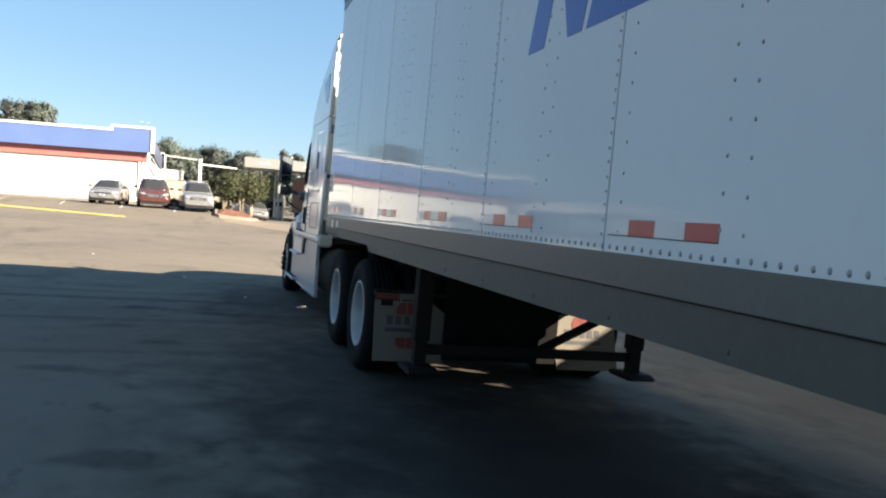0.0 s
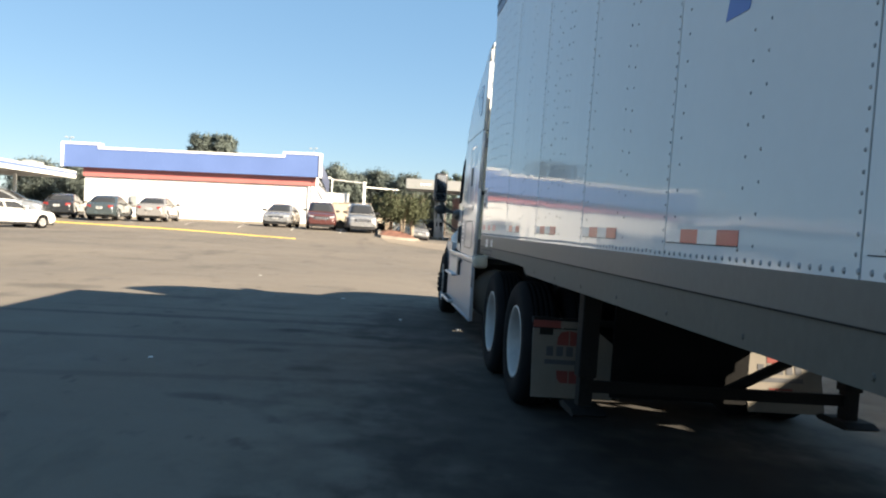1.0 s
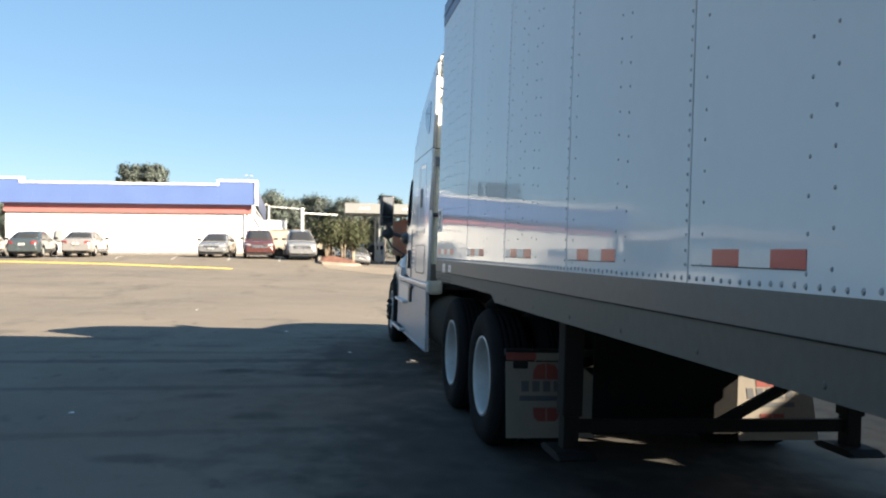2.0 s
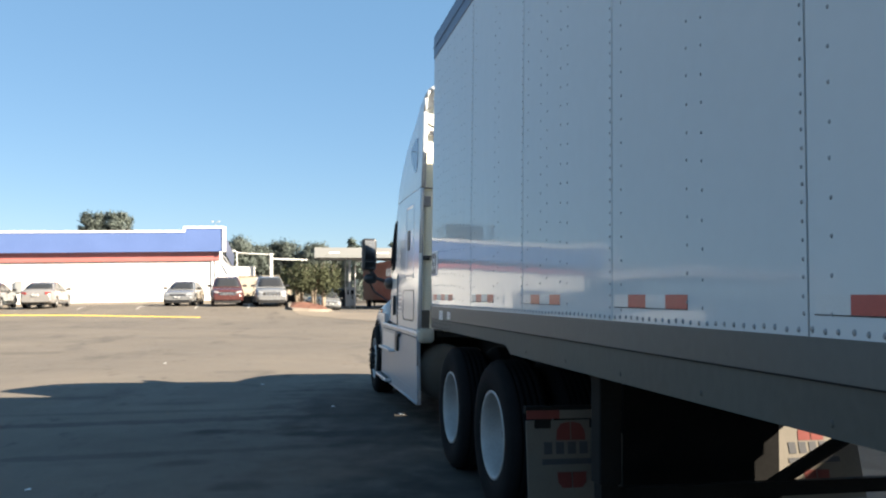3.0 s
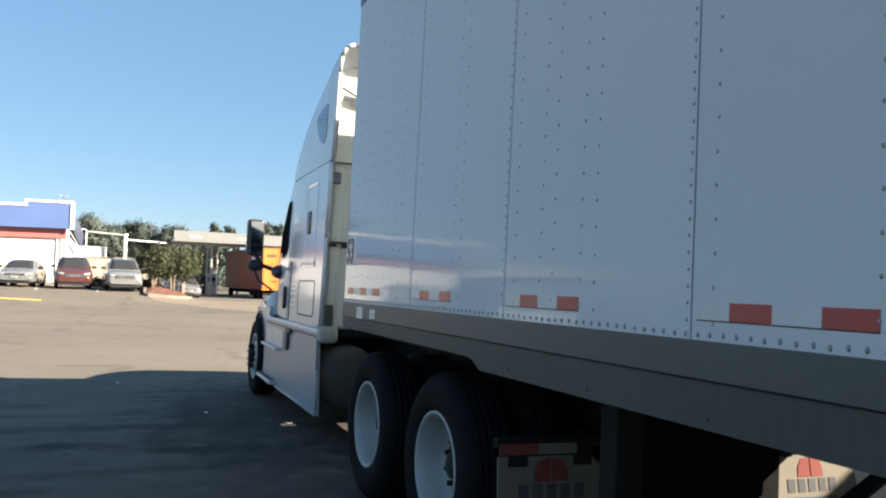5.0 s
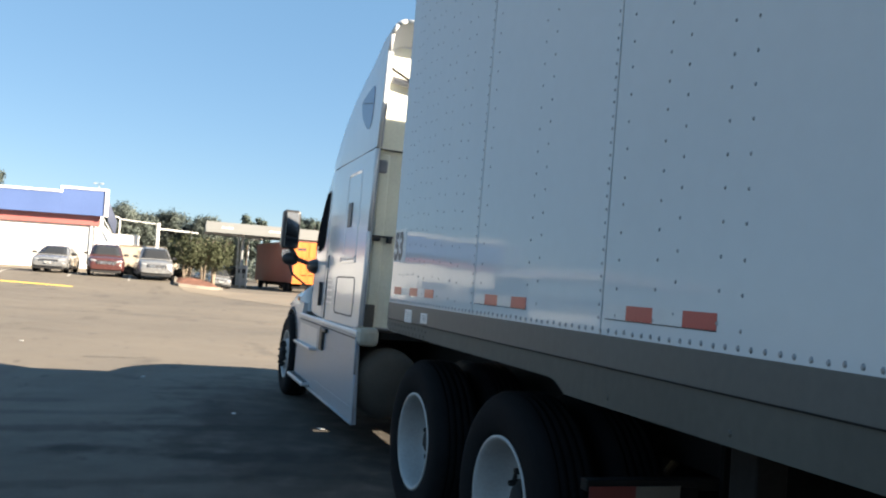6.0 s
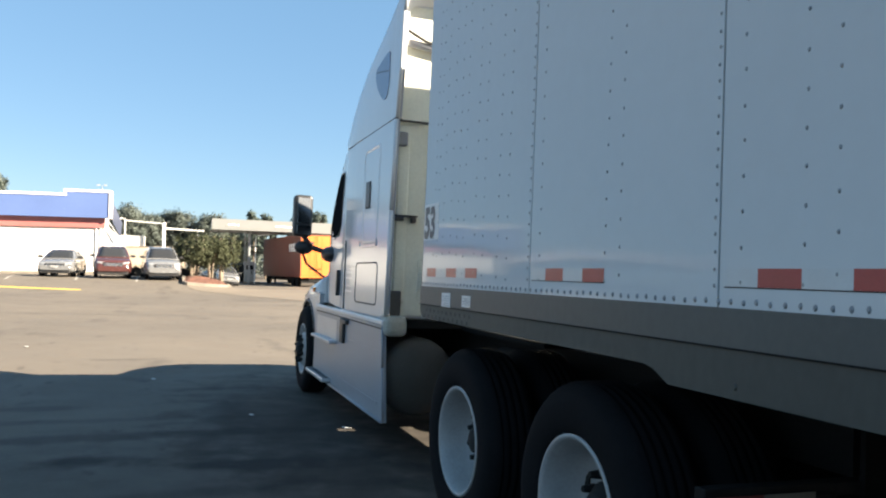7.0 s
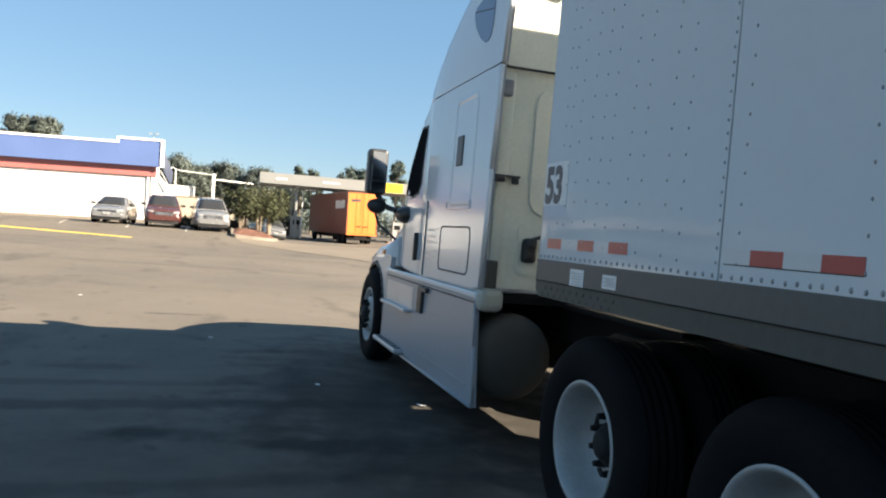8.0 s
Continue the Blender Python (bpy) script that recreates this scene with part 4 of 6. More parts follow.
loft(bm, [[(3.2, CY - 0.98, 2.53), (3.2, CY + 0.98, 2.53)], [(4.13, CY - 0.9, 1.82), (4.13, CY + 0.9, 1.82)]], caps=False, closed=False)
bmesh.ops.translate(bm, vec=(0.05, 0, 0.03), verts=bm.verts)
part("windscreen", bm, GLASS, tractor, "dark raked windscreen")
# bonnet with wings
hood = [(4.12, 0.98, 0.95, 1.74, 0.16), (4.5, 0.97, 0.95, 1.68, 0.2), (4.9, 0.95, 0.95, 1.63, 0.22), (5.3, 0.93, 0.85, 1.54, 0.24), (5.7, 0.88, 0.7, 1.42, 0.26), (5.95, 0.8, 0.64, 1.3, 0.26), (6.1, 0.66, 0.6, 1.14, 0.22)]
part("bonnet", loft(bmesh.new(), [ring_at(x, h, a, b, r, 0.02) for x, h, a, b, r in hood]), CAB_WHITE, tractor, "sloping white bonnet", smooth=True)
def wing_y(x):
    return 1.2 if x < 5.2 else 1.2 - 0.62 * (x - 5.2) ** 1.5


for s in (1, -1):
    y1 = CY + s * 1.2
    arch = [(4.92 + 0.575 * math.cos(radians(a)), 0.5 + 0.575 * math.sin(radians(a))) for a in range(12, 175, 9)]
    part("wing_lip", path_tube(bmesh.new(), [(x, CY + s * (wing_y(x) - 0.008), z) for x, z in arch if z > 0.75 or x < 4.9], 0.024, 8), BLACK_PLASTIC, tractor, "black wheel-arch lip", smooth=True)
    bm = bmesh.new()
    ring = [(x, z) for x, z in arch if z > 0.75 or x < 4.9][::-1] + [(5.62, 0.95), (5.5, 1.02), (5.2, 1.12), (4.92, 1.18), (4.5, 1.2), (4.16, 1.18)]
    near = [bm.verts.new((x, CY + s * wing_y(x), z)) for x, z in ring]
    deep = [bm.verts.new((x, CY + s * (wing_y(x) - 0.05), z)) for x, z in ring]
    bm.faces.new(near)
    bm.faces.new(deep[::-1])
    for i in range(len(ring)):
        j = (i + 1) % len(ring)
        bm.faces.new((near[i], deep[i], deep[j], near[j]))
    bmesh.ops.recalc_face_normals(bm, faces=bm.faces)
    part("wing_side", bm, CAB_WHITE, tractor, "white wing over the steered wheel")
    lamp = bmesh.new()
    box(lamp, 5.66, 5.95, min(CY + s * 0.62, CY + s * 0.95), max(CY + s * 0.62, CY + s * 0.95), 0.86, 1.06, bevel=0.05)
    part("headlamp", lamp, LAMP_CLEAR, tractor, "clear swept headlamp")
    part("marker_lamp", boxed(4.5, 4.58, min(y1 - s * 0.03, y1 + s * 0.012), max(y1 - s * 0.03, y1 + s * 0.012), 1.19, 1.24, bevel=0.004), LAMP_AMBER, tractor)
wing = [(4.12, 1.14, 1.08, 1.46, 0.14), (4.5, 1.2, 1.1, 1.38, 0.2), (4.92, 1.205, 1.1, 1.3, 0.16), (5.25, 1.19, 1.02, 1.22, 0.16), (5.5, 1.09, 0.85, 1.14, 0.16), (5.75, 0.96, 0.75, 1.06, 0.14), (6.0, 0.8, 0.68, 0.97, 0.12), (6.1, 0.7, 0.66, 0.92, 0.1)]
part("wing_top", loft(bmesh.new(), [ring_at(x, h, a, b, r, 0.01) for x, h, a, b, r in wing]), CAB_WHITE, tractor, "rounded white wings", smooth=True)
part("bumper", loft(bmesh.new(), [ring_at(x, h, 0.32, 0.8, 0.06, 0.06) for x, h in ((5.6, 1.02), (5.8, 0.95), (6.0, 0.82), (6.15, 0.62), (6.2, 0.5))]), CAB_WHITE, tractor, smooth=True)
part("grille", boxed(6.04, 6.14, CY - 0.5, CY + 0.5, 0.66, 1.12, bevel=0.02), CHROME, tractor)
# skirt, steps, straps
for s in (1, -1):
    yf = CY + s * (HALF - 0.005)
    ya, yb = min(yf, yf - s * 0.03), max(yf, yf - s * 0.03)
    part("side_skirt", prism(bmesh.new(), [(1.4, 1.03), (1.36, 0.7), (1.29, 0.3), (1.34, 0.3), (3.35, 0.3), (4.32, 0.33), (4.3, 0.7), (4.28, 1.03)], ya, yb), SKIRT_SHADED, tractor, "white aerodynamic side skirt")
    part("sill_rail", boxed(1.38, 4.25, min(yf - s * 0.02, yf + s * 0.012), max(yf - s * 0.02, yf + s * 0.012), 1.015, 1.065, bevel=0.014), CAB_WHITE, tractor)
    part("sill_shadow", boxed(1.41, 4.2, min(yf - s * 0.012, yf + s * 0.0035), max(yf - s * 0.012, yf + s * 0.0035), 0.988, 0.999), SEAM_LINE, tractor)
    part("skirt_line", boxed(1.5, 2.7, min(yf, yf + s * 0.004), max(yf, yf + s * 0.004), 0.806, 0.818), SKIRT_SHADED, tractor)
    part("skirt_crease", boxed(1.46, 3.0, min(yf, yf + s * 0.006), max(yf, yf + s * 0.006), 0.412, 0.426), SKIRT_SHADED, tractor)
    part("step_recess", boxed(3.1, 4.16, min(yf - s * 0.01, yf + s * 0.003), max(yf - s * 0.01, yf + s * 0.003), 0.74, 0.95), STEP_GREY, tractor, "recessed upper step")
    part("upper_step", boxed(3.12, 4.12, min(yf, yf + s * 0.045), max(yf, yf + s * 0.075), 0.72, 0.75, bevel=0.008), STEP_GREY, tractor, "ribbed aluminium tread")
    part("lower_step", boxed(3.3, 4.28, min(yf - s * 0.01, yf + s * 0.075), max(yf - s * 0.01, yf + s * 0.09), 0.32, 0.36, bevel=0.012), STEP_GREY, tractor, "ribbed aluminium tread")
    part("skirt_lip", path_tube(bmesh.new(), [(4.3, yf + s * 0.012, 0.325), (3.3, yf + s * 0.012, 0.303), (1.31, yf + s * 0.004, 0.303)], 0.013, 8), SKIRT_SHADED, tractor, "rolled white lip of the skirt", smooth=True)
    part("skirt_edge", path_tube(bmesh.new(), [(1.402, yf, 1.01), (1.362, yf, 0.7), (1.292, yf, 0.31)], 0.011, 8), SKIRT_SHADED, tractor, smooth=True)
    for q in range(7):
        part("tread_rib", boxed(3.36 + 0.125 * q, 3.4 + 0.125 * q, min(yf + s * 0.012, yf + s * 0.07), max(yf + s * 0.012, yf + s * 0.07), 0.36, 0.366), BLACK_PLASTIC, tractor)
    part("skirt_latch", boxed(2.72, 2.86, min(yf, yf + s * 0.03), max(yf, yf + s * 0.03), 0.76, 0.99, bevel=0.012), BLACK_PLASTIC, tractor, "black rubber skirt latch")
    part("latch_knob", boxed(2.58, 2.74, min(yf, yf + s * 0.035), max(yf, yf + s * 0.035), 0.945, 0.985, bevel=0.01), BLACK_PLASTIC, tractor)
    # fuel tank behind the skirt with a domed end
    yc = CY + s * 0.9
    tank = [(0.001, -0.05), (0.18, -0.04), (0.27, -0.015), (0.3, 0.02), (0.305, 0.06), (0.305, 1.9), (0.001, 1.92)]
    part("fuel_tank", lathe(bmesh.new(), tank, (1.45, yc, 0.62), "x", 36, 1), TANK, tractor, "dull aluminium fuel tank with domed end", smooth=True)
    # mirror
    mx, my = 3.96, YL + 0.24 if s > 0 else CY - HALF - 0.24
    mir = part("mirror_housing", boxed(mx - 0.02, mx + 0.13, my - 0.1, my + 0.1, 1.79, 2.235, bevel=0.035), BLACK_PLASTIC, tractor, "tall black door mirror")
    for nm, za, zb in (("mirror_glass", 1.93, 2.2), ("spot_mirror", 1.81, 1.91)):
        pane = part(nm, boxed(-0.002, 0.002, -0.08, 0.08, za, zb, bevel=0.001), MIRROR, mir)
        pane.location, pane.rotation_euler = (mx - 0.058, my, 0), (0, 0, s * radians(24))
    part("mirror_arm", path_tube(bmesh.new(), [(mx + 0.05, my - s * 0.02, 1.8), (mx + 0.02, my - s * 0.1, 1.68), (mx - 0.02, CY + s * 1.1, 1.6)], 0.028, 10), BLACK_PLASTIC, tractor, smooth=True)
    bm = bmesh.new()
    bmesh.ops.create_uvsphere(bm, u_segments=16, v_segments=10, radius=1.0)
    for v in bm.verts:
        v.co = (3.84 + v.co.x * 0.22, CY + s * 1.17 + v.co.y * 0.095, 1.61 + v.co.z * 0.085)
    part("mirror_foot", bm, BLACK_PLASTIC, tractor, "black moulded mirror foot", smooth=True)
    bm = bmesh.new()
    bmesh.ops.create_uvsphere(bm, u_segments=14, v_segments=10, radius=1.0)
    for v in bm.verts:
        v.co = (4.02 + v.co.x * 0.06, my - s * 0.03 + v.co.y * 0.1, 1.675 + v.co.z * 0.075)
    part("bonnet_mirror", bm, BLACK_PLASTIC, tractor, smooth=True)
    part("bonnet_mirror_arm", path_tube(bmesh.new(), [(4.03, my - s * 0.02, 1.62), (4.2, my - s * 0.1, 1.5), (4.5, CY + s * 1.08, 1.34)], 0.014), BLACK_PLASTIC, tractor)
# chassis
for y in (-0.9, -1.7):
    part("frame_rail", boxed(-2.2, 5.6, y - 0.04, y + 0.04, 0.75, 1.0), CHASSIS, tractor)
part("fifth_wheel", boxed(-1.5, -0.4, -1.75, -0.85, 1.0, 1.128, bevel=0.03), CHASSIS, tractor)
part("deck_plate", boxed(-0.1, 1.3, -1.9, -0.7, 1.0, 1.03), CHASSIS, tractor)
part("engine_block", boxed(2.2, 5.5, -1.75, -0.85, 0.45, 1.05), CHASSIS, tractor)
part("cab_floor", boxed(1.44, 4.1, -2.3, -0.3, 1.0, 1.06), CHASSIS, tractor)
for x in (-0.27, -1.585):
    for yf, sd in ((-0.085, 1), (2 * CY + 0.085, -1)):
        dish_wheel(tractor, x, yf, sd)
        dish_wheel(tractor, x, yf - sd * 0.345, sd, nuts=False, seg=28)
    part("axle", lathe(bmesh.new(), [(0.06, -0.8), (0.07, -0.3), (0.2, -0.16), (0.24, 0.0), (0.2, 0.16), (0.07, 0.3), (0.06, 0.8)], (x, CY, 0.5), "y", 20), CHASSIS, tractor)
    part("brake_drum", tube(bmesh.new(), (x, -0.45, 0.5), (x, -0.7, 0.5), 0.2, seg=20), CHASSIS, tractor)
    part("brake_drum", tube(bmesh.new(), (x, -1.9, 0.5), (x, -2.15, 0.5), 0.2, seg=20), CHASSIS, tractor)
for yf, sd in ((-0.05, 1), (2 * CY + 0.05, -1)):
    dish_wheel(tractor, 4.92, yf, sd, deep=False)
part("steer_axle", boxed(4.86, 4.98, -2.2, -0.4, 0.42, 0.54), CHASSIS, tractor)
part("air_tank", lathe(bmesh.new(), [(0.001, 0), (0.1, 0.02), (0.12, 0.06), (0.12, 0.7), (0.1, 0.74), (0.001, 0.76)], (-0.1, -0.75, 0.82), "x", 20), CHASSIS, tractor, smooth=True)


def mudflap(y0, y1, z0, z1, lean):
    """Hung from its bar; lean is how far the foot swings to the far side."""
    def at(y, z):
        return (y - lean * (z1 - z) / (z1 - z0), z)
    pts = [at(y0, z0), at(y1, z0), at(y1, z1), at(y0 + 0.12, z1), at(y0, z1 - 0.09)]
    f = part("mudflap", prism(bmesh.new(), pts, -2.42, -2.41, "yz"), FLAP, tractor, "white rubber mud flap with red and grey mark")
    xo, mid, top = -2.4235, (y0 + y1) / 2 + 0.03, z1
    for side in (-1, 1):                              # two arched red blocks above, two flared ones below
        pts = [at(mid + side * 0.004, top - 0.115), at(mid + side * 0.09, top - 0.115), at(mid + side * 0.085, top - 0.06), at(mid + side * 0.06, top - 0.02), at(mid + side * 0.004, top - 0.008)]
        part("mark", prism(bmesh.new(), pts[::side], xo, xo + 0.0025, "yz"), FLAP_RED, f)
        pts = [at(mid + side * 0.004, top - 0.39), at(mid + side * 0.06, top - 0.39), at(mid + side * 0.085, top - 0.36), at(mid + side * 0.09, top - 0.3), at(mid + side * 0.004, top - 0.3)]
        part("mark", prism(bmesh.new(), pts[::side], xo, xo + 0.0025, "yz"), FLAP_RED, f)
    for k in range(5):
        ya = mid - 0.175 + 0.073 * k
        part("text_bar", prism(bmesh.new(), [at(ya, top - 0.195), at(ya + 0.05, top - 0.195), at(ya + 0.05, top - 0.125), at(ya, top - 0.125)], xo, xo + 0.0025, "yz"), FLAP_GREY, f)
    part("text_bar", prism(bmesh.new(), [at(mid - 0.18, top - 0.255), at(mid + 0.18, top - 0.255), at(mid + 0.18, top - 0.222), at(mid - 0.18, top - 0.222)], xo, xo + 0.0025, "yz"), FLAP_GREY, f)
    return f


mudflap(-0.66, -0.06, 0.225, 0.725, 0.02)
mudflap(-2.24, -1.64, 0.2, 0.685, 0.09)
for y0, y1 in ((-0.88, -0.06), (-2.28, -1.6)):
    part("flap_hanger", boxed(-2.41, -2.36, y0, y1, 0.76, 0.805, bevel=0.006), CHASSIS, tractor, "black flap hanger bar")
for y in (-0.16, -0.5, -1.75, -2.1):
    part("flap_clamp", boxed(-2.425, -2.405, y - 0.05, y + 0.05, 0.68, 0.775, bevel=0.004), CHASSIS, tractor)
# tape in the darker flap colours, which stand in for its deep shade
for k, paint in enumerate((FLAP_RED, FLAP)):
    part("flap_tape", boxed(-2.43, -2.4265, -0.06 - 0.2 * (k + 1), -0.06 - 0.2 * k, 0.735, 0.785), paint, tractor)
# added matt black sheet that closes the dark gap between the flaps
part("black_gap_sheet", boxed(-2.43, -2.41, -1.7, -0.66, 0.25, 0.98), BLACK_MATT, tractor, "black sheet closing the gap between the flaps")


# ---- the next two bays: unseen dropped trailers of the same fleet, placed so their shade falls under the lorry ----
for dx, dy, words in ((-6.6, -3.9, "white box semi-trailer dropped in the next bay"), (-1.0, -7.1, "white box semi-trailer dropped two bays away")):
    dropped = copy_thing(trailer, LORRY @ pose(dx, dy, 0))
    tagged(dropped, words)
    for child in dropped.children:
        if child.name.startswith("landing_leg"):
            child.location.z -= 0.27


# ==== the shop ====
SHOP = pose(48.606, 5.245, -0.08, 0, 0, -2.0)
shop = thing("shop_building", SHOP, "white-walled shop with blue fascia and red band", "building")
SW = 17.94
part("front_wall", boxed(0.0, 0.3, 0.3, 16.65, -0.2, 4.5), STUCCO, shop, "white painted block wall")
for y in (1.5, 16.35):                              # the body stands in from the end of its tall front
    part("side_wall", boxed(0.3, 13.0, y, y + 0.3, -0.2, 5.9), STUCCO, shop)
part("back_wall", boxed(13.0, 13.3, 1.5, 16.65, -0.2, 5.9), STUCCO, shop)
part("flat_roof", boxed(0.1, 13.2, 1.65, 16.45, 5.5, 5.6), CONCRETE, shop)
part("wall_plinth", boxed(-0.05, -0.002, 0.5, 16.6, 0.3, 1.5), TRIM_WHITE, shop)
for k in range(12):                              # block courses of the wall show as fine joints
    part("wall_joint", boxed(-0.004, 0.001, 0.32, 16.62, 1.7 + k * 0.2, 1.706 + k * 0.2), STUCCO, shop)
steps = [(0.0, 2.52, 6.33), (2.52, 15.5, 6.06), (15.5, SW, 6.33)]
for y0, y1, top in steps:
    part("fascia_panel", boxed(-0.55, 0.05, y0 + 0.001, y1 - 0.001, 4.6, top - 0.14, bevel=0.001), FASCIA_BLUE, shop, "blue metal fascia")
    part("parapet_trim", boxed(-0.6, 0.12, y0, y1, top - 0.14, top, bevel=0.015), TRIM_WHITE, shop, "white parapet cap")
    for k in range(int((y1 - y0) / 1.22)):       # standing joints between the fascia sheets
        yj = y0 + 1.22 * (k + 1)
        if yj < y1 - 0.2:
            part("fascia_joint", boxed(-0.553, -0.549, yj - 0.006, yj + 0.006, 4.61, top - 0.15), FASCIA_BLUE, shop)
part("parapet_riser", boxed(-0.6, 0.1, 2.45, 2.59, 5.92, 6.33), TRIM_WHITE, shop)
part("parapet_riser", boxed(-0.6, 0.1, 15.43, 15.57, 5.92, 6.33), TRIM_WHITE, shop)
part("red_band", boxed(-0.17, -0.002, 0.25, 16.7, 4.0, 4.598), FASCIA_RED, shop, "red band under the fascia")
part("corner_trim", boxed(-0.62, 0.1, -0.16, 0.0, 4.58, 6.33, bevel=0.01), TRIM_WHITE, shop)
part("corner_trim", boxed(-0.62, 0.1, SW, SW + 0.16, 4.58, 6.33, bevel=0.01), TRIM_WHITE, shop)
for y in (0.5, 0.75):
    part("downpipe", tube(bmesh.new(), (-0.06, y, 0.8), (-0.06, y, 3.99), 0.05), TRIM_WHITE, shop, "white downpipe")
part("meter_box", boxed(-0.18, 0.0, 12.9, 13.35, 2.0, 2.75, bevel=0.02), STEEL_POST, shop, "grey meter box")
part("stair_stringer", tube(bmesh.new(), (-0.1, 0.1, 4.5), (-0.1, -0.66, 3.25), 0.05, seg=6), GREY_PLASTIC, shop, "grey steel stair stringer at the corner")
part("stair_screen", prism(bmesh.new(), [(-0.165, 5.6), (-0.72, 4.38), (-0.66, 3.4), (-0.165, 4.4)], 0.1, 0.16, "yz"), STAIR_BLUE_SHADED, shop, "blue side panel of the stair")
part("stair_flank", prism(bmesh.new(), [(0.29, 2.7), (-0.8, 2.7), (-0.8, 3.15), (0.29, 4.3)], 0.2, 0.3, "yz"), TRIM_WHITE, shop)
for y in (0.5, SW - 0.2):
    lamp = part("roof_floodlight", tube(bmesh.new(), (0.0, y, 6.3), (0.0, y, 6.7), 0.025, seg=6), STEEL_POST, shop)
    for dy in (-0.2, 0.2):
        part("lamp_head", boxed(-0.25, 0.02, y + dy - 0.09, y + dy + 0.09, 6.66, 6.73, bevel=0.025), STEEL_POST, lamp)
# kerbed walk before the wall
walk_slab = part("shop_walk", boxed(-1.3, -0.052, 0.2, 16.6, 0.5, 1.24, bevel=0.03), CONCRETE, None, "concrete walk along the shop wall", kind="structure")
walk_slab.matrix_world = SHOP

# service yard beside it
yard_wall = thing("yard_wall", pose(0, 0.05, -0.06), "tan block wall beside the shop", "wall")
part("wall_body", boxed(51.0, 51.25, 0.5, 5.4, 0.4, 2.86), TAN_WALL, yard_wall)
part("coping", boxed(50.95, 51.3, 0.48, 5.42, 2.86, 2.95), CONCRETE, yard_wall)
bin_store = thing("white_store", pose(0, 0.05, -0.12), "white flat-topped store against the wall", "shed")
part("store_body", boxed(51.35, 53.4, 3.22, 5.4, 0.4, 3.62), STUCCO, bin_store)
part("store_roof", boxed(51.32, 53.43, 3.19, 5.43, 3.62, 3.7), TRIM_WHITE, bin_store)
gantry = thing("pipe_gantry", pose(0, 0.03, -0.02), "white pipe frame on two posts", "gantry")
part("post", tube(bmesh.new(), (50.3, 2.0, 0.5), (50.3, 2.0, 4.35), 0.11, seg=14), TRIM_WHITE, gantry)
part("post_cap", tube(bmesh.new(), (50.3, 2.0, 4.35), (50.3, 2.0, 4.48), 0.14, seg=14), TRIM_WHITE, gantry)
part("post", tube(bmesh.new(), (50.3, 4.4, 0.5), (50.3, 4.4, 4.6), 0.04), TRIM_WHITE, gantry)
part("lamp_arm", path_tube(bmesh.new(), [(50.3, 4.4, 4.6), (50.2, 4.6, 4.72), (50.1, 4.75, 4.6)], 0.028), TRIM_WHITE, gantry)
part("pipe", tube(bmesh.new(), (50.3, 4.4, 4.56), (50.3, 2.0, 4.4), 0.03), TRIM_WHITE, gantry)
part("pipe", tube(bmesh.new(), (50.3, 1.95, 4.1), (50.3, -0.6, 3.98), 0.055), TRIM_WHITE, gantry)

# ==== filling-station canopies ====
def canopy(name, m, length, depth, z0, z1, posts, label, striped):
    c = thing(name, m, label, "canopy", "filling station")
    part("canopy_deck", boxed(0.05, depth - 0.05, 0.05, length - 0.05, z0 + 0.03, z1 - 0.04), CANOPY_UNDER, c, "grey soffit")
    for x0, x1, y0, y1 in ((0, 0.05, 0, length), (depth - 0.05, depth, 0, length), (0.05, depth - 0.05, 0, 0.05), (0.05, depth - 0.05, length - 0.05, length)):
        part("fascia", boxed(x0, x1, y0, y1, z0, z1), CANOPY_WHITE if not striped else TRIM_WHITE, c)
        if striped:
            h = z1 - z0
            gx0, gx1, gy0, gy1 = (x0 - 0.004 if x0 == 0 else x0, x1 + 0.004 if x1 == depth else x1, y0 - 0.004 if y0 == 0 else y0, y1 + 0.004 if y1 == length else y1)
            part("blue_stripe", boxed(gx0, gx1, gy0, gy1, z0 + 0.42 * h, z0 + 0.82 * h), FASCIA_BLUE, c)
            part("red_stripe", boxed(gx0, gx1, gy0, gy1, z0 + 0.2 * h, z0 + 0.28 * h), FASCIA_RED, c)
    for x, y in posts:
        part("column", boxed(x - 0.08, x + 0.08, y - 0.08, y + 0.08, -1.0, z0 + 0.03, bevel=0.012), STEEL_POST if not striped else TRIM_WHITE, c, "square steel column")
    return c


# near edge of the striped one runs along x; local y points to -x
left_canopy = canopy("striped_canopy", pose(45.9, 21.25, 0, 0, 0, 90), 13, 9.5, 3.58, 4.05, [(2.5, 3.2), (2.5, 11.0), (6.5, 2.5), (6.5, 11.0)], "white canopy with blue and red stripes", True)
for y in (2.6, 3.7):
    part("roof_unit", boxed(1.0, 1.6, y, y + 0.7, 4.01, 4.4, bevel=0.04), STEEL_POST, left_canopy)
u = Vector((-0.03, -1, 0)).normalized()
rc = Matrix(((-u.y, u.x, 0, 62.0), (u.x, u.y, 0, -1.5), (0, 0, 1, 0), (0, 0, 0, 1))) @ pose(0, 0, 0, -0.85, 0, 0)
right_canopy = canopy("white_canopy", rc, 26, 6.0, 4.7, 5.59, [(1.6, 3.2), (3.6, 2.92), (1.6, 12.5), (5.2, 3.3), (5.2, 12.5), (1.6, 22)], "long white filling-station canopy", False)
part("vent_pipe", path_tube(bmesh.new(), [(1.6, 3.7, -1.0), (1.6, 3.7, 4.15), (1.6, 3.82, 4.4), (1.6, 4.9, 4.5)], 0.04), TRIM_WHITE, right_canopy, "thin white vent pipe")
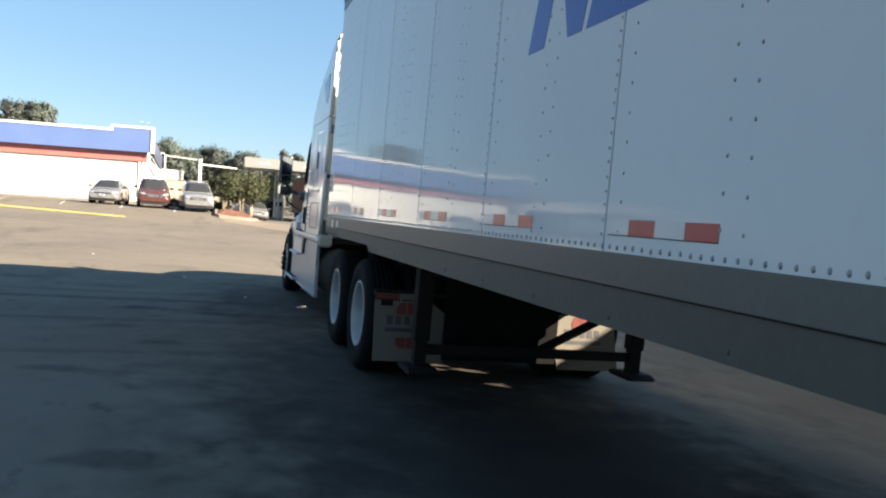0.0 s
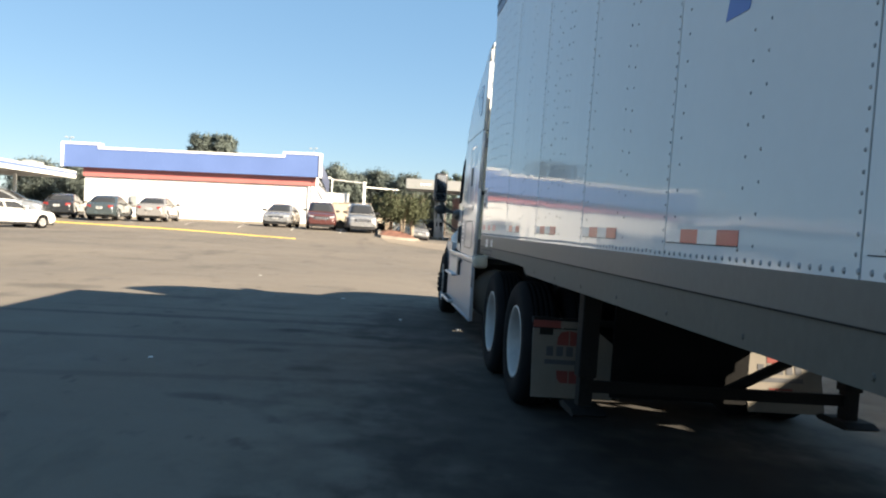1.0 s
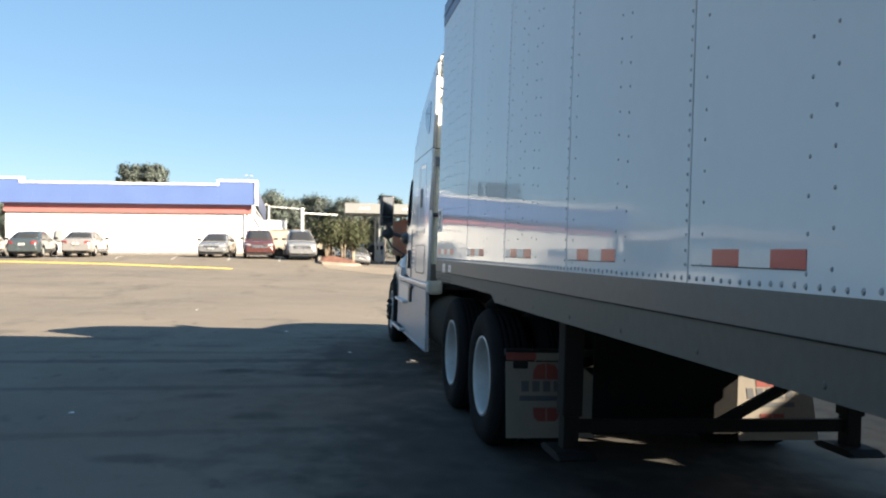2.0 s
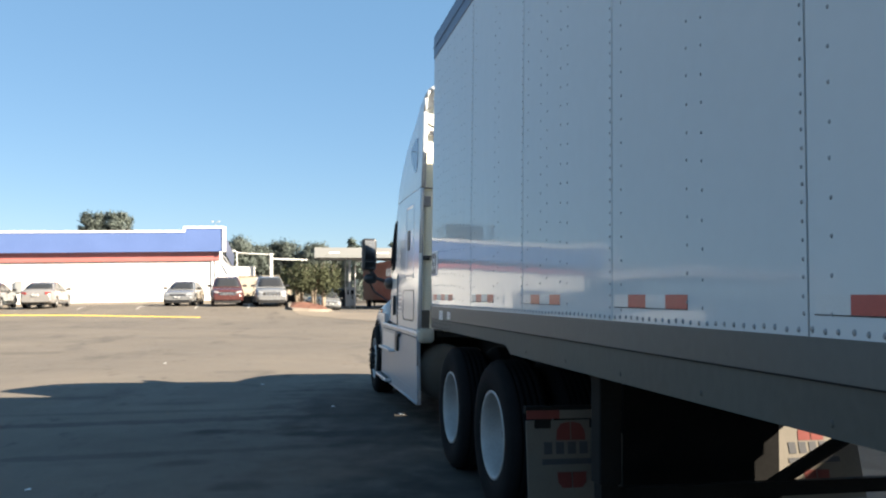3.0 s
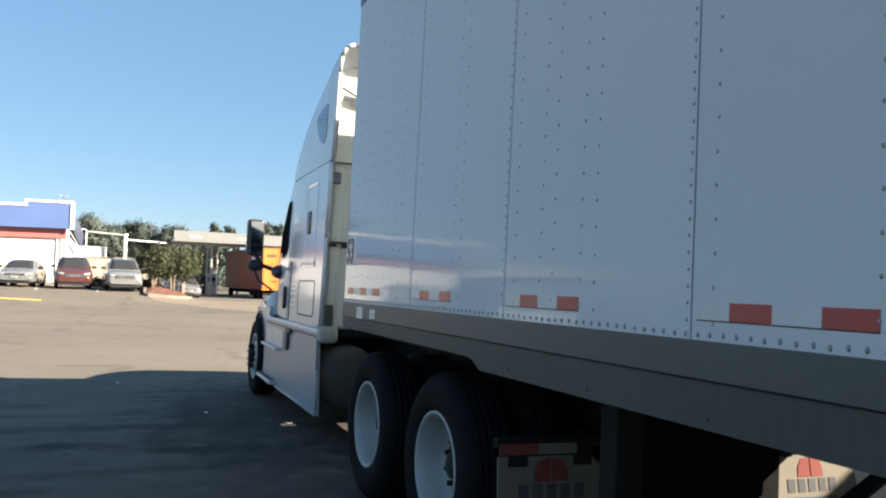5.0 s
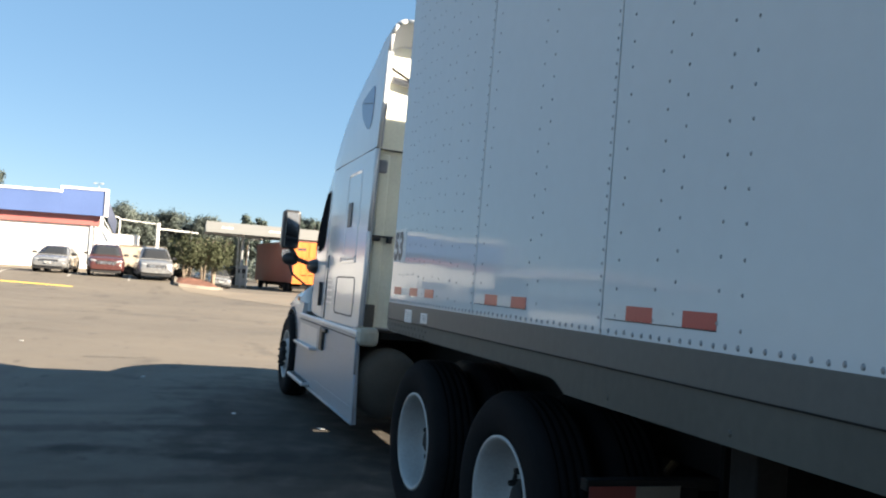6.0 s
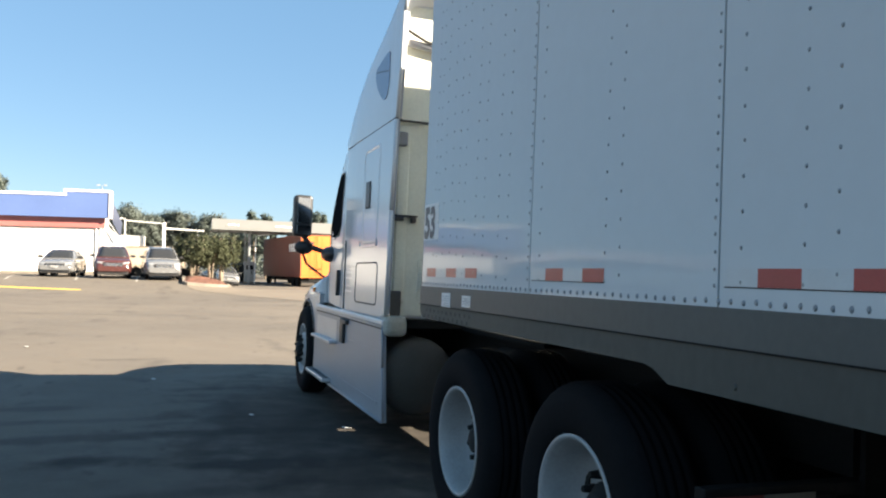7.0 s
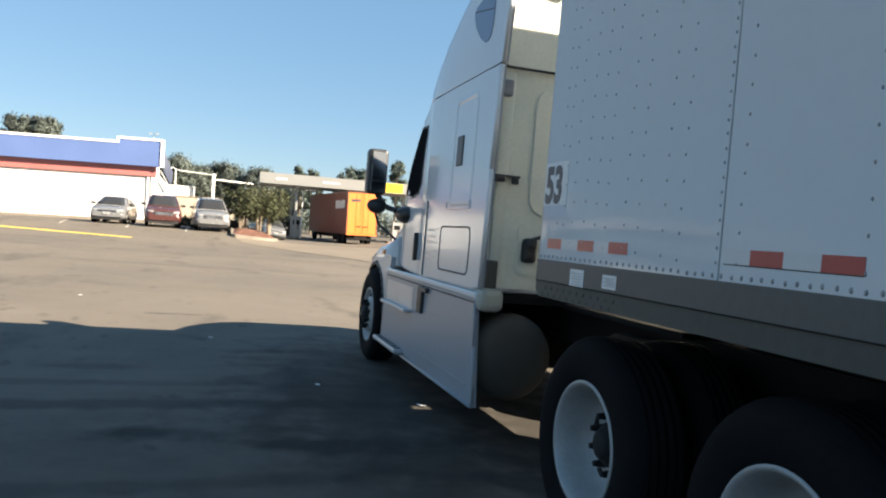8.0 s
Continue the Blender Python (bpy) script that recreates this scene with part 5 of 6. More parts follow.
part("sign_panel", boxed(-0.012, -0.002, 10.61, 12.11, 4.76, 5.53), SIGN_YELLOW, right_canopy, "yellow sign panel")
for y0, n in ((1.29, 4), (5.18, 6)):
    for k in range(n):
        part("text_bar", boxed(-0.012, -0.002, y0 + k * 0.25, y0 + k * 0.25 + 0.16, 5.08, 5.2), TRIM_WHITE, right_canopy)


def pump(x, y, yaw):
    p = thing("fuel_pump", pose(x, y, ground_z(x, y), 0, 0, yaw), "grey fuel pump under the canopy", "fuel pump", "pumps")
    part("plinth", boxed(-0.6, 0.6, -0.9, 0.9, 0, 0.15, bevel=0.02), CONCRETE, p)
    part("cabinet", boxed(-0.3, 0.3, -0.45, 0.45, 0.15, 1.9, bevel=0.04), STEEL_POST, p)
    part("display", boxed(-0.31, -0.302, -0.3, 0.3, 1.2, 1.6), GLASS, p)
    part("nozzle", boxed(-0.4, -0.3, -0.2, -0.1, 0.8, 1.15, bevel=0.02), BLACK_PLASTIC, p)


pump(64.5, -4.9, 2)
pump(64.8, -14.0, 2)

# ==== orange lorry ====
ox, oy = 56.0, -9.2
orange = thing("orange_lorry", pose(ox, oy, ground_z(ox + 3, oy), 0, 0, 6.8), "orange box lorry parked with its doors this way", "truck")
part("box_body", boxed(0.06, 12.4, -1.25, 1.25, 0.72, 4.05, bevel=0.02), ORANGE_SHADED, orange, "orange box body")
part("door", boxed(0.0, 0.055, -1.2, -0.01, 0.82, 3.98, bevel=0.01), ORANGE_DOOR, orange)
part("door", boxed(0.0, 0.055, 0.01, 1.2, 0.82, 3.98, bevel=0.01), ORANGE_DOOR, orange)
for y in (-0.5, -0.12, 0.12, 0.5):
    part("lock_rod", tube(bmesh.new(), (-0.014, y, 0.8), (-0.014, y, 3.98), 0.013, seg=8), ORANGE_DOOR, orange)
part("rear_bumper", boxed(-0.05, 0.1, -1.2, 1.2, 0.32, 0.44), CHASSIS, orange)
part("rear_sill", boxed(-0.03, 0.058, -1.24, 1.24, 0.68, 0.8), ORANGE_DOOR, orange)
for y in (-1.21, 1.21):
    part("corner_post", boxed(-0.02, 0.07, y - 0.04, y + 0.04, 0.68, 4.06, bevel=0.01), ORANGE_SHADED, orange)
part("header", boxed(-0.02, 0.07, -1.17, 1.17, 3.985, 4.06, bevel=0.008), ORANGE_SHADED, orange)
for y in (-0.31, 0.31):
    for z in (1.1, 1.9, 2.75, 3.55):
        part("rod_guide", boxed(-0.03, 0.0, y - 0.23, y + 0.23, z - 0.015, z + 0.015, bevel=0.006), ORANGE_DOOR, orange)
part("lock_handle", boxed(-0.07, -0.03, -0.46, -0.1, 1.35, 1.4), CHASSIS, orange)
part("lock_handle", boxed(-0.07, -0.03, 0.1, 0.46, 1.35, 1.4), CHASSIS, orange)
for k in range(20):
    part("side_post", boxed(0.35 + k * 0.61, 0.39 + k * 0.61, 1.249, 1.262, 0.78, 3.96), ORANGE_SHADED, orange)
for y in (-1.0, 1.0):
    part("landing_leg", boxed(8.8, 8.95, y - 0.07, y + 0.07, 0.12, 0.64), CHASSIS, orange)
part("underframe", boxed(0.1, 12.2, -0.5, 0.5, 0.4, 0.72), CHASSIS, orange)
for k in range(5):
    part("text_bar", boxed(0.75 + k * 0.55, 1.15 + k * 0.55, 1.2515, 1.256, 2.75, 3.4), LABEL_WHITE, orange)
part("text_bar", boxed(-0.012, -0.002, 0.2, 0.9, 3.3, 3.5), BLACK_PRINT, orange)
for x in (1.4, 2.7, 11.2):
    for y in (-1.1, 0.85):
        part("wheel", tube(bmesh.new(), (x, y, 0.47), (x, y + 0.27, 0.47), 0.47, seg=24), TYRE, orange)

# ==== cars ====
def on_ground(x, y, yaw):
    e = 0.8
    gx = (ground_z(x + e, y) - ground_z(x - e, y)) / (2 * e)
    gy = (ground_z(x, y + e) - ground_z(x, y - e)) / (2 * e)
    up = Vector((-gx, -gy, 1)).normalized()
    f = Vector((math.cos(radians(yaw)), math.sin(radians(yaw)), 0))
    f = (f - up * f.dot(up)).normalized()
    s = up.cross(f)
    return Matrix(((f.x, s.x, up.x, x), (f.y, s.y, up.y, y), (f.z, s.z, up.z, ground_z(x, y)), (0, 0, 0, 1)))


# side profiles as shares of the length: "top" is the bonnet, belt and boot line, "cabin" the glasshouse
KINDS = {
    "sedan": dict(L=4.8, W=1.79, H=1.45, top=[(-.5, .62), (-.485, .9), (-.46, .985), (-.33, 1.02), (-.1, .96), (.2, .93), (.28, .915), (.4, .83), (.46, .75), (.49, .64), (.5, .5)],
                  cabin=[(-.37, 1.0), (-.24, 1.36), (-.17, 1.43), (-.05, 1.45), (.05, 1.41), (.12, 1.29), (.27, .92)], pillar=-.06, wheel=.32),
    "suv": dict(L=4.65, W=1.88, H=1.7, top=[(-.5, .6), (-.495, .95), (-.47, 1.08), (-.3, 1.08), (0, 1.06), (.2, 1.06), (.28, 1.05), (.4, .98), (.46, .88), (.49, .72), (.5, .52)],
                cabin=[(-.49, 1.08), (-.45, 1.5), (-.41, 1.64), (-.25, 1.7), (-.02, 1.69), (.06, 1.63), (.13, 1.46), (.27, 1.05)], pillar=-.07, wheel=.35),
    "coupe": dict(L=5.0, W=1.85, H=1.38, top=[(-.5, .66), (-.495, .9), (-.48, .95), (-.36, .97), (-.1, .95), (.16, .93), (.24, .92), (.42, .86), (.48, .8), (.497, .66), (.5, .5)],
                  cabin=[(-.33, .96), (-.2, 1.32), (-.15, 1.37), (-.03, 1.38), (.03, 1.35), (.16, .93)], pillar=-.13, wheel=.33),
}


def along(keys, u):
    """A polyline's height at u, with its kinks softly rounded."""
    us, zs = zip(*keys)
    return float(np.mean(np.interp([u - 0.012, u - 0.006, u, u + 0.006, u + 0.012], us, zs)))


def car(name, x, y, yaw, kind, paint, label, group="parked cars"):
    k = KINDS[kind]
    L, W, H, rw = k["L"], k["W"], k["H"], k["wheel"]
    hw = W / 2
    c = thing(name, on_ground(x, y, yaw), label, "car", group)
    axles = (-L * 0.295, L * 0.305)

    def half(u):
        return hw * (0.985 - 0.2 * max(0.0, (abs(u) - 0.36) / 0.14) ** 2.2)

    rings = []
    for i in range(57):
        u = -0.5 + i / 56
        zt, h = along(k["top"], u), half(u)
        lo = 0.22 + 0.12 * max(0.0, (abs(u) - 0.42) / 0.08)
        arch = max([0.0] + [rw + math.sqrt(max(0.0, (rw + 0.06) ** 2 - (u * L - xa) ** 2)) for xa in axles if abs(u * L - xa) < rw + 0.06])
        side = [(1.0, lo + 0.1), (1.0, lo + 0.3), (0.985, zt * 0.7), (0.975, zt * 0.82), (0.94, zt * 0.93), (0.86, zt * 0.985), (0.5, zt + 0.012), (0.0, zt + 0.022)]
        ring = [(h * 0.6, lo), (h * 0.62, max(lo, arch)), (h * 0.95, max(lo + 0.02, arch))] + [(h * a, max(z, min(arch, zt * 0.82))) for a, z in side]
        rings.append([(u * L, a, z) for a, z in ring] + [(u * L, -a, z) for a, z in ring[::-1] if a > 0])
    part("body", loft(bmesh.new(), rings), paint, c, smooth=True)
    g = k["cabin"]
    g0, g1 = g[0][0], g[-1][0]

    def belt(u):
        return along(k["top"], u)

    def lean(u, z):                                  # the cabin's half width at a height
        return hw * (0.9 - 0.24 * max(0.0, z - belt(u)) / (H - 0.95))

    rings = []
    for i in range(37):
        u = g0 + (g1 - g0) * i / 36
        zt, zb = max(along(g, u), belt(u)), belt(u) - 0.04
        zm = (zb + zt) / 2
        ring = [(lean(u, zb), zb), (lean(u, zm), zm), (lean(u, zt) + 0.004, zt - min(0.06, (zt - zb) * 0.3)), (lean(u, zt) * 0.9, zt), (lean(u, zt) * 0.5, zt + 0.014), (0.0, zt + 0.02)]
        rings.append([(u * L, a, z) for a, z in ring] + [(u * L, -a, z) for a, z in ring[::-1] if a > 0])
    part("cabin", loft(bmesh.new(), rings), paint, c, smooth=True)
    roof_u = [u for u, z in g if z > H - 0.1]
    for nm, ua, ub in (("windscreen", roof_u[-1] + 0.012, g1 - 0.012), ("rear_window", roof_u[0] - 0.012, g0 + 0.014)):
        sg = 1 if ub > ua else -1
        rows = []
        for i in range(7):
            u = ua + (ub - ua) * i / 6
            z = along(g, u)
            w = lean(u, z) - 0.1
            rows.append([(u * L + sg * 0.014, w * q, z + 0.034 - 0.02 * abs(q)) for q in (-1, -.6, -.2, .2, .6, 1)])
        deep = [[(a - sg * 0.01, b, z - 0.012) for a, b, z in row] for row in rows]
        bm = bmesh.new()
        loft(bm, [[*r, *d[::-1]] for r, d in zip(rows, deep)])
        part(nm, bm, CAR_GLASS, c, "dark sloping glass", smooth=True)
    mid = k["pillar"]
    for sd in (-1, 1):
        for ua, ub in ((g0 + 0.045, mid - 0.012), (mid + 0.012, g1 - 0.05)):
            lower, upper = [], []
            for i in range(9):
                u = ua + (ub - ua) * i / 8
                zb, zt = belt(u) + 0.03, along(g, u) - 0.1
                if zt > zb + 0.02:
                    lower.append((u * L, sd * (lean(u, zb) + 0.012), zb))
                    upper.append((u * L, sd * (lean(u, zt) + 0.012), zt))
            if len(lower) > 1:
                ring = lower + upper[::-1]
                bm = bmesh.new()
                front, back = [bm.verts.new(q) for q in ring], [bm.verts.new((q[0], q[1] - sd * 0.02, q[2])) for q in ring]
                n = len(lower)
                for i in range(n - 1):
                    for rr in (front, back):
                        bm.faces.new((rr[i], rr[i + 1], rr[2 * n - 2 - i], rr[2 * n - 1 - i]))
                for i in range(len(ring)):
                    j = (i + 1) % len(ring)
                    bm.faces.new((front[i], front[j], back[j], back[i]))
                part("side_window", bm, CAR_GLASS, c)
        if kind == "suv":
            ra, rb = roof_u[0] * L + 0.1, roof_u[-1] * L - 0.1
            pts = [(ra, sd * hw * 0.58, H - 0.01), (ra + 0.1, sd * hw * 0.58, H + 0.05), (rb - 0.1, sd * hw * 0.58, H + 0.05), (rb, sd * hw * 0.58, H - 0.01)]
            part("roof_bar", path_tube(bmesh.new(), pts, 0.02, 6), BLACK_PLASTIC, c, "black roof rail")
        zb, um = belt(g1 - 0.08), (g1 - 0.085) * L
        part("door_mirror", boxed(um - 0.07, um + 0.07, min(sd * hw * 0.93, sd * (hw + 0.2)), max(sd * hw * 0.93, sd * (hw + 0.2)), zb + 0.03, zb + 0.17, bevel=0.045), paint if kind == "coupe" else BLACK_PLASTIC, c, "door mirror")
        zl = along(k["top"], 0.43) * (0.8 if kind != "coupe" else 0.78)
        ya, yb = sorted((sd * hw * 0.5, sd * hw * 0.84))
        bm = boxed(L * 0.455 - 0.02, L * 0.455 + 0.17, ya, yb, zl - 0.075, zl + 0.075, bevel=0.04)
        for v in bm.verts:                           # swept back round the corner
            v.co.x -= 0.3 * max(0.0, abs(v.co.y) / hw - 0.5)
            v.co.z += 0.12 * max(0.0, abs(v.co.y) / hw - 0.55)
        part("headlamp", bm, LAMP_CLEAR, c, "clear swept headlamp", smooth=True)
        ya, yb = sorted((sd * hw * 0.52, sd * hw * 0.83))
        bm = boxed(-L * 0.5 - 0.015, -L * 0.5 + 0.22, ya, yb, 0.72 if kind != "suv" else 0.8, 0.88 if kind != "suv" else 1.04, bevel=0.03)
        for v in bm.verts:
            v.co.x += 0.35 * max(0.0, abs(v.co.y) / hw - 0.5)
        part("tail_lamp", bm, LAMP_RED, c, "red tail lamp")
        for us in (mid, g1 - 0.06):
            part("door_seam", boxed(us * L - 0.006, us * L + 0.006, min(sd * hw * 0.93, sd * (hw * 0.985 + 0.002)), max(sd * hw * 0.93, sd * (hw * 0.985 + 0.002)), 0.42, belt(us) * 0.8), SEAM_LINE, c)
        part("sill", boxed(-L * 0.2, L * 0.21, min(sd * hw * 0.7, sd * hw * 0.988), max(sd * hw * 0.7, sd * hw * 0.988), 0.19, 0.3, bevel=0.02), BLACK_PLASTIC, c)
        for xa in axles:
            part("wheel_arch", tube(bmesh.new(), (xa, sd * hw * 0.6, rw), (xa, sd * hw * 0.64, rw), rw + 0.055, seg=24), BLACK_PLASTIC, c, "dark arch lining")
            w = new("wheel")
            w.parent = c
            w.location = (xa, sd * hw * 0.96, rw - 0.006)
            part("tyre", lathe(bmesh.new(), [(rw * .64, -0.2), (rw * .95, -0.2), (rw, -0.17), (rw, -0.04), (rw * .95, -0.005), (rw * .66, 0.0)], (0, 0, 0), "y", 24, sd), TYRE, w, smooth=True)
            part("rim", lathe(bmesh.new(), [(rw * .66, -0.01), (rw * .62, -0.05), (rw * .52, -0.06), (rw * .2, -0.02), (0.001, -0.015)], (0, 0, 0), "y", 20, sd), CAR_RIM, w, smooth=True)
            for q in range(5):
                an = 2 * math.pi * q / 5
                d = Vector((math.cos(an), 0, math.sin(an)))
                part("spoke", tube(bmesh.new(), d * rw * .12 + Vector((0, -sd * 0.012, 0)), d * rw * .62 + Vector((0, -sd * 0.02, 0)), 0.03, 0.022, 6), CAR_RIM, w)
    zg = along(k["top"], 0.45)
    nose = L * 0.5
    part("grille", boxed(nose - 0.12, nose - 0.004, -hw * 0.52, hw * 0.52, zg * (0.63 if kind == "suv" else 0.66), zg * 0.88, bevel=0.03), BLACK_PLASTIC, c, "black grille")
    for q in ((0.76,) if kind != "suv" else (0.7, 0.76, 0.82)):
        part("grille_bar", boxed(nose - 0.03, nose + 0.004, -hw * 0.45, hw * 0.45, zg * q - 0.014, zg * q + 0.014, bevel=0.006), CHROME, c)
    bm = boxed(nose - 0.3, nose + 0.05, -hw * 0.82, hw * 0.82, 0.42, zg * 0.62, bevel=0.05)
    for v in bm.verts:
        v.co.x -= 0.22 * (v.co.y / hw) ** 2
    part("front_bumper", bm, paint, c, smooth=True)
    bm = boxed(nose - 0.3, nose + 0.035, -hw * 0.8, hw * 0.8, 0.17, 0.41 if kind == "suv" else 0.36, bevel=0.03)
    for v in bm.verts:
        v.co.x -= 0.22 * (v.co.y / hw) ** 2
    part("lower_intake", bm, BLACK_PLASTIC, c, "black lower valance")
    part("underbody", boxed(-L * 0.44, L * 0.44, -hw * 0.58, hw * 0.58, 0.16, 0.32), BLACK_PLASTIC, c)
    if kind == "sedan":
        plate = part("number_plate", boxed(nose + 0.045, nose + 0.062, -0.15, 0.15, 0.46, 0.56), LABEL_GREY, c, "plain number plate")
        part("text_bar", boxed(nose + 0.0625, nose + 0.064, -0.11, 0.11, 0.49, 0.53), SEAM_LINE, plate)
    plate = part("number_plate", boxed(-nose - 0.062, -nose + 0.02, -0.16, 0.16, 0.66, 0.78), LABEL_GREY, c, "plain number plate")
    part("text_bar", boxed(-nose - 0.064, -nose - 0.0625, -0.11, 0.11, 0.7, 0.745), SEAM_LINE, plate)
    bm = boxed(-nose - 0.05, -nose + 0.3, -hw * 0.84, hw * 0.84, 0.34, 0.6, bevel=0.06)
    for v in bm.verts:
        v.co.x += 0.2 * (v.co.y / hw) ** 2
    part("rear_bumper", bm, paint, c, smooth=True)
    return c


SILVER = car_paint("silver_paint", (0.19, 0.195, 0.2), 0.25)
CHAMPAGNE = car_paint("champagne_paint", (0.22, 0.212, 0.205), 0.25)
RED_CAR = car_paint("red_paint", (0.075, 0.028, 0.025), 0.1)
WHITE_CAR = car_paint("white_paint", (0.55, 0.55, 0.53), 0.0)
BLUE_GREY = car_paint("blue_grey_paint", (0.05, 0.065, 0.07), 0.25)
DARK_CAR = car_paint("near_black_paint", (0.025, 0.027, 0.03), 0.3)
GREY_CAR = car_paint("grey_paint", (0.25, 0.27, 0.29), 0.5)
car("saloon_car", 42.1, 7.05, 177, "sedan", SILVER, "silver saloon reversed up to the shop wall")
car("estate_suv", 41.5, 4.55, 185, "suv", RED_CAR, "dark red sport utility car reversed into its bay")
car("estate_suv", 41.0, 2.05, 185, "suv", SILVER, "silver sport utility car beside the planted island")
car("saloon_car", 41.2, 14.5, 2, "sedan", CHAMPAGNE, "champagne saloon parked nose to the shop wall")
car("saloon_car", 40.6, 17.2, 4, "sedan", BLUE_GREY, "blue-grey saloon parked nose to the shop")
car("saloon_car", 41.5, 20.2, 10, "sedan", DARK_CAR, "near-black saloon parked beside others")
car("white_coupe", 31.8, 19.35, -24, "coupe", WHITE_CAR, "white two-door coupe standing in the lane")
car("estate_suv", 38.5, 22.6, -78, "suv", GREY_CAR, "pale grey sport utility car behind the coupe")
car("saloon_car", 58.5, -2.4, 185, "sedan", SILVER, "silver saloon in shade beyond the island")
car("estate_suv", 65.5, -3.2, 120, "suv", BLUE_GREY, "dark blue-grey sport utility car under the canopy")

# ==== planted island ====
def island():
    isl = thing("planted_island", pose(0, 0, 0), "kerbed island with red mulch", "planter", kind="structure")
    edge = [(37.45, 0.7), (37.5, -0.2), (37.75, -0.9), (38.3, -1.38), (41, -1.72), (45, -2.1), (50, -2.4), (50, 0.5), (44, 0.9), (40, 0.9), (37.8, 0.92)]
    pts = []
    n = len(edge)
    for i in range(n):
        for k in range(6):
            t = k / 6
            p, q = Vector(edge[i]), Vector(edge[(i + 1) % n])
            pts.append(p.lerp(q, t))
    spine = [Vector((min(48.0, max(40.4, p.x)), -0.55)) for p in pts]
    inner = [c + (p - c) * (1 - 0.16 / (p - c).length) for p, c in zip(pts, spine)]
    m = len(pts)
    verts, faces = [], []
    for ring, up in ((pts, -0.05), (pts, 0.15), (inner, 0.15), (inner, 0.05)):
        verts += [(p.x, p.y, ground_z(p.x, p.y) + up) for p in ring]
    for r in range(3):
        for i in range(m):
            j = (i + 1) % m
            faces.append((r * m + i, r * m + j, (r + 1) * m + j, (r + 1) * m + i))
    flat_part("kerb", verts, faces, CONCRETE, isl, "pale concrete kerb")
    rnd = random.Random(4)
    verts, faces = [], []
    for k, up in enumerate((0.1, 0.19, 0.27, 0.31, 0.32)):          # heaped towards the middle
        for p, c in zip(inner, spine):
            q = p.lerp(c, (0, 0.15, 0.4, 0.7, 1)[k])
            verts.append((q.x, q.y, ground_z(q.x, q.y) + up + (rnd.uniform(-0.02, 0.02) if k else 0)))
    for r in range(4):
        faces += [(r * m + i, r * m + (i + 1) % m, (r + 1) * m + (i + 1) % m, (r + 1) * m + i) for i in range(m)]
    flat_part("mulch", verts, faces, MULCH, isl, "heaped red bark mulch", kind="stuff")


island()


# ==== trees ====
def leaf_cloud(clumps, per, size, seed, droop=0.0):
    """Many small leaf blades gathered round clump centres."""
    rg = np.random.RandomState(seed)
    c = np.repeat(np.array([p for p, _ in clumps]), per, axis=0)
    r = np.repeat(np.array([q for _, q in clumps]), per)
    n = len(c)
    d = rg.normal(size=(n, 3))
    d /= np.linalg.norm(d, axis=1)[:, None]
    pos = c + d * (r * np.abs(rg.normal(0.0, 0.62, n)) ** 0.8)[:, None]
    pos[:, 2] -= droop * rg.uniform(0, 1, n) * r
    a = rg.normal(size=(n, 3))
    a /= np.linalg.norm(a, axis=1)[:, None]
    b = np.cross(a, rg.normal(size=(n, 3)))
    b /= np.linalg.norm(b, axis=1)[:, None]
    s = size * rg.uniform(0.6, 1.4, n)
    a, b = a * s[:, None], b * (s * 0.55)[:, None]
    v = np.stack([pos - a, pos + b * 0.9, pos + a, pos - b * 0.9], 1).reshape(-1, 3)
    out = d * 0.8 + (pos - pos.mean(axis=0)) / (np.ptp(pos, axis=0).max() * 0.5) + rg.normal(0, 0.25, (n, 3)) + (0, 0, 0.35)
    out /= np.linalg.norm(out, axis=1)[:, None]
    return v.tolist(), [(4 * i, 4 * i + 1, 4 * i + 2, 4 * i + 3) for i in range(n)], np.repeat(out, 4, axis=0)


def crown(name, cloud, material, parent, label="", kind=""):
    """Leaves shaded as the rounded masses that they form."""
    v, f, out = cloud
    ob = flat_part(name, v, f, material, parent, label, kind, smooth=True)
    ob.data.normals_split_custom_set_from_vertices(out.tolist())
    return ob


